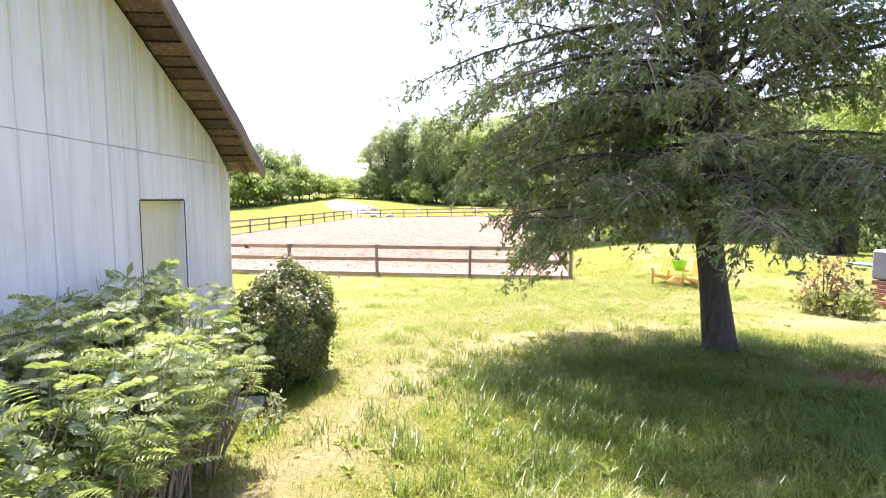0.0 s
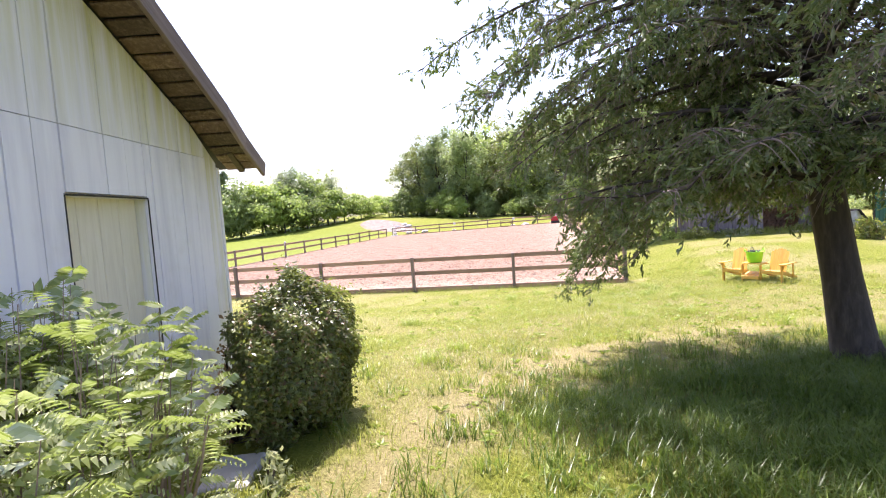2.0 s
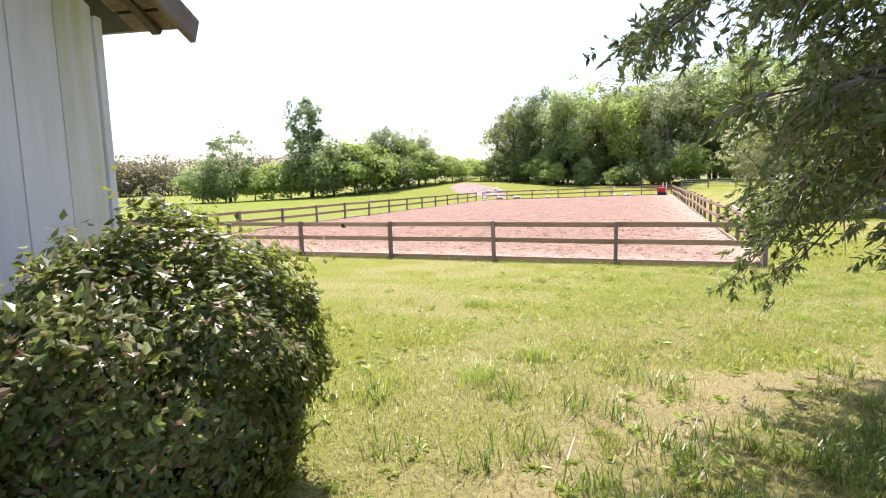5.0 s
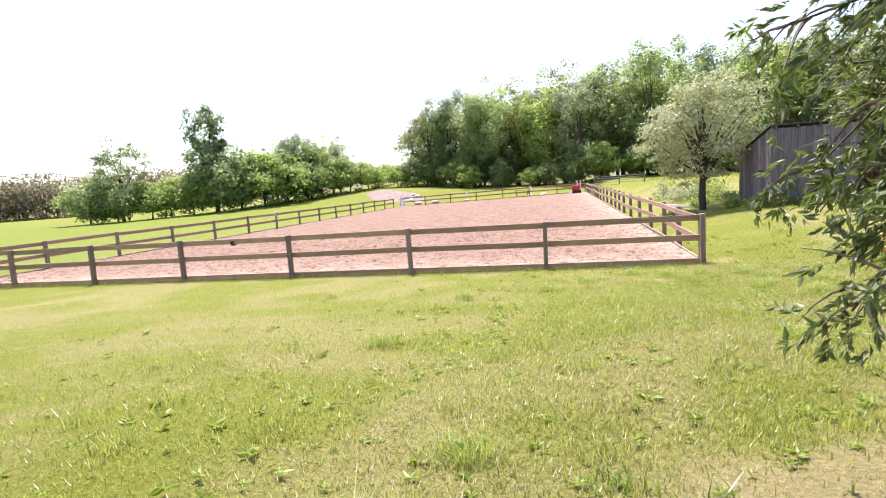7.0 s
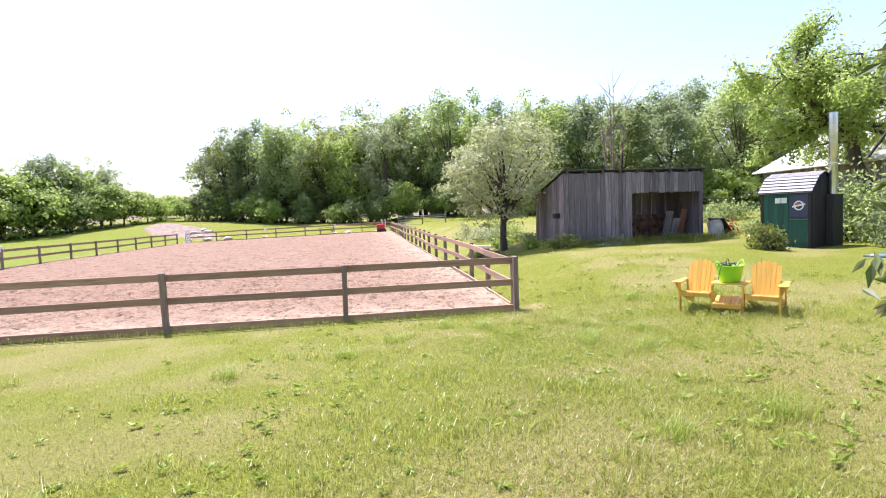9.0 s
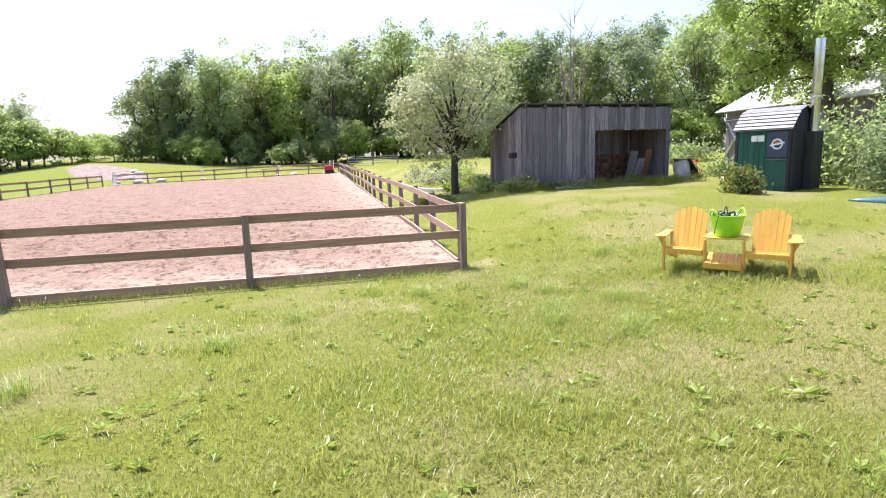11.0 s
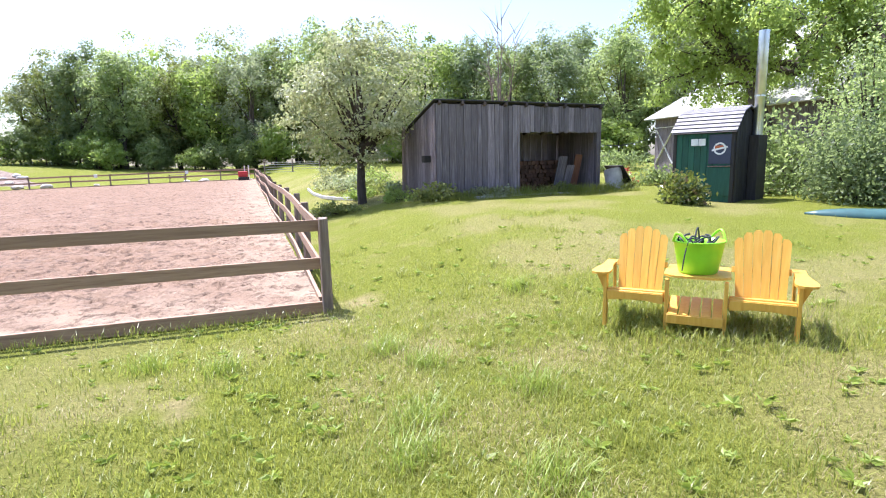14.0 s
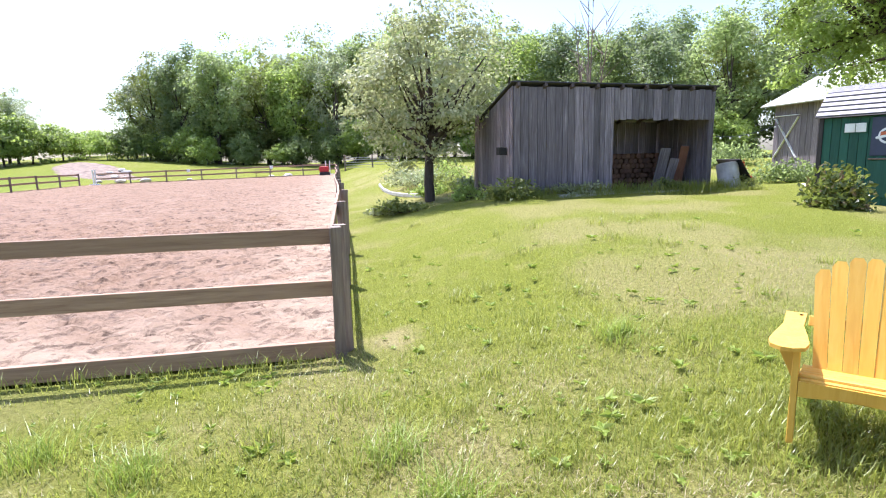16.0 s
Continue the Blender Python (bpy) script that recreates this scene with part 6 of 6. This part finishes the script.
def make_grass():
    rng = np.random.default_rng(91)
    p = np.concatenate([lawn_points(rng, 160000, 1.5), lawn_points(rng, 115000, 3.4), lawn_points(rng, 75000, 6.5)])
    w = worn_track(p[:, 0], p[:, 1])
    p = p[rng.random(len(p)) > w * 0.9]
    dry = patchiness(p[:, 0], p[:, 1])
    straw = p[(rng.random(len(p)) < dry * 0.5)]
    V, F = blades(straw, rng, 0.02, 0.06, 0.005, 1.6)
    grass_mesh("straw_grass", "short dry straw-coloured grass blades in the lawn", V, F, len(straw), L_STRAW)
    p = p[rng.random(len(p)) > dry * 0.62]
    V, F = blades(p, rng, 0.03, 0.085, 0.006, 1.2)
    grass_mesh("lawn_grass", "short mown grass blades, green with dry tips", V, F, len(p), L_GRASS)
    # longer tufts
    c = np.concatenate([lawn_points(rng, 240, 3.0), np.array([(-3.5, -2.19), (-2.55, -7.31), (1.08, -4.38), (1.6, -0.6)])])
    tall = np.repeat(c, 60, 0) + rng.normal(size=(len(c) * 60, 2)) * 0.09
    edge = np.stack([rng.uniform(-22.45, 0.05, 3000), rng.normal(size=3000) * 0.06 - 0.2], 1)
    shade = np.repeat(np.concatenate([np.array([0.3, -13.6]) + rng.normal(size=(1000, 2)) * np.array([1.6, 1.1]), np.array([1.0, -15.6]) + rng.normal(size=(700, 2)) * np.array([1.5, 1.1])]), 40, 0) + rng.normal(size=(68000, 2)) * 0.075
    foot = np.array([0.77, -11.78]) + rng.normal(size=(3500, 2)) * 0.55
    shed_f = np.stack([rng.uniform(4.2, 11.5, 5000), rng.normal(size=5000) * 0.25 + 8.35], 1)
    under = np.array([2.8, -3.05]) + rng.normal(size=(5000, 2)) @ np.array([[0.42, -0.42], [0.22, 0.24]])
    big = np.concatenate([np.array([(0.5, -2.49), (-0.07, -4.05), (0.99, -3.49), (0.52, -4.53), (0.1, -3.54), (-4.89, -4.44), (0.28, -1.97), (-1.76, -1.46)]), lawn_points(rng, 26, 2.6)])
    big = np.repeat(big, 170, 0) + rng.normal(size=(len(big) * 170, 2)) * 0.1
    V, F = blades(big, rng, 0.08, 0.21, 0.006, 1.35)
    grass_mesh("grass_clump", "thick pale green clumps of longer grass in the lawn", V, F, len(big), L_WEED)
    fringe = np.repeat(np.concatenate([np.stack([rng.uniform(4.3, 11.2, 120), 8.45 + 0.11 * rng.uniform(0, 6, 120) + rng.normal(size=120) * 0.12], 1)]), 34, 0)
    fringe = fringe + rng.normal(size=fringe.shape) * 0.1
    V, F = blades(fringe, rng, 0.12, 0.42, 0.012, 0.7)
    grass_mesh("fringe_grass", "tall uncut grass along the foot of the shed", V, F, len(fringe), L_GRASS)
    p = np.concatenate([tall, edge, shed_f, under])
    V, F = blades(p, rng, 0.06, 0.16, 0.007, 1.0)
    grass_mesh("tufted_grass", "uncut grass tufts in the lawn and along the fence", V, F, len(p), L_GRASS)
    # long grass over the conifer's shadow, with some of that shade in its colour
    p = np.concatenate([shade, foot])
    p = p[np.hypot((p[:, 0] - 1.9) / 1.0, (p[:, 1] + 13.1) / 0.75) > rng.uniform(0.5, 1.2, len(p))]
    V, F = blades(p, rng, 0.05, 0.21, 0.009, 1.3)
    grass_mesh("long_grass", "lush long grass beneath the conifer, coloured darker for its shade", V, F, len(p), L_LUSH_SHADE)
    # broad-leaved weeds
    c = lawn_points(rng, 2200, 3.0)
    k = 9
    n = len(c) * k
    a = rng.uniform(0, 2 * np.pi, n)
    L = np.repeat(rng.uniform(0.03, 0.07, len(c)) * rng.choice([1, 1, 1, 1.35], len(c)), k) * rng.uniform(0.7, 1.2, n)
    base = np.repeat(c, k, 0)
    z = land(base[:, 0], base[:, 1]) + 0.015
    d = np.stack([np.cos(a), np.sin(a), rng.uniform(0.1, 0.5, n)], 1)
    cen = np.stack([base[:, 0], base[:, 1], z], 1) + d * L[:, None] * 0.5
    P, Q = leaves(cen, 0.08, 0.034, 0.0, rng, L * 1.1, d * 2.5)
    ob = mesh_np("lawn_weeds", P, Q, L_WEED)
    tagged(ob, "low broad-leaved weeds scattered in the lawn", "weeds", kind="stuff")


L_WEED = leaf("weed_leaf", [(0.1, (0.16, 0.23, 0.035)), (0.5, (0.26, 0.34, 0.06)), (0.9, (0.37, 0.43, 0.13))], (0.45, 0.55, 0.08), gloss=0.4, big=1.3, share=0.4)
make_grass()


def bare_ground():
    """Needle litter and soil at the foot of the conifer."""
    rng = np.random.default_rng(15)
    p = np.array([1.9, -13.1]) + rng.normal(size=(2600, 2)) * np.array([0.6, 0.42])
    c = np.stack([p[:, 0], p[:, 1], land(p[:, 0], p[:, 1]) + 0.02], 1)
    d = np.stack([rng.normal(size=2600), rng.normal(size=2600), np.zeros(2600)], 1)
    P, F = leaves(c, 0.07, 0.03, 0, rng, None, d)
    ob = mesh_np("leaf_litter", P, F, L_DRY)
    tagged(ob, "reddish-brown needle litter under the conifer", "litter", kind="stuff")


bare_ground()
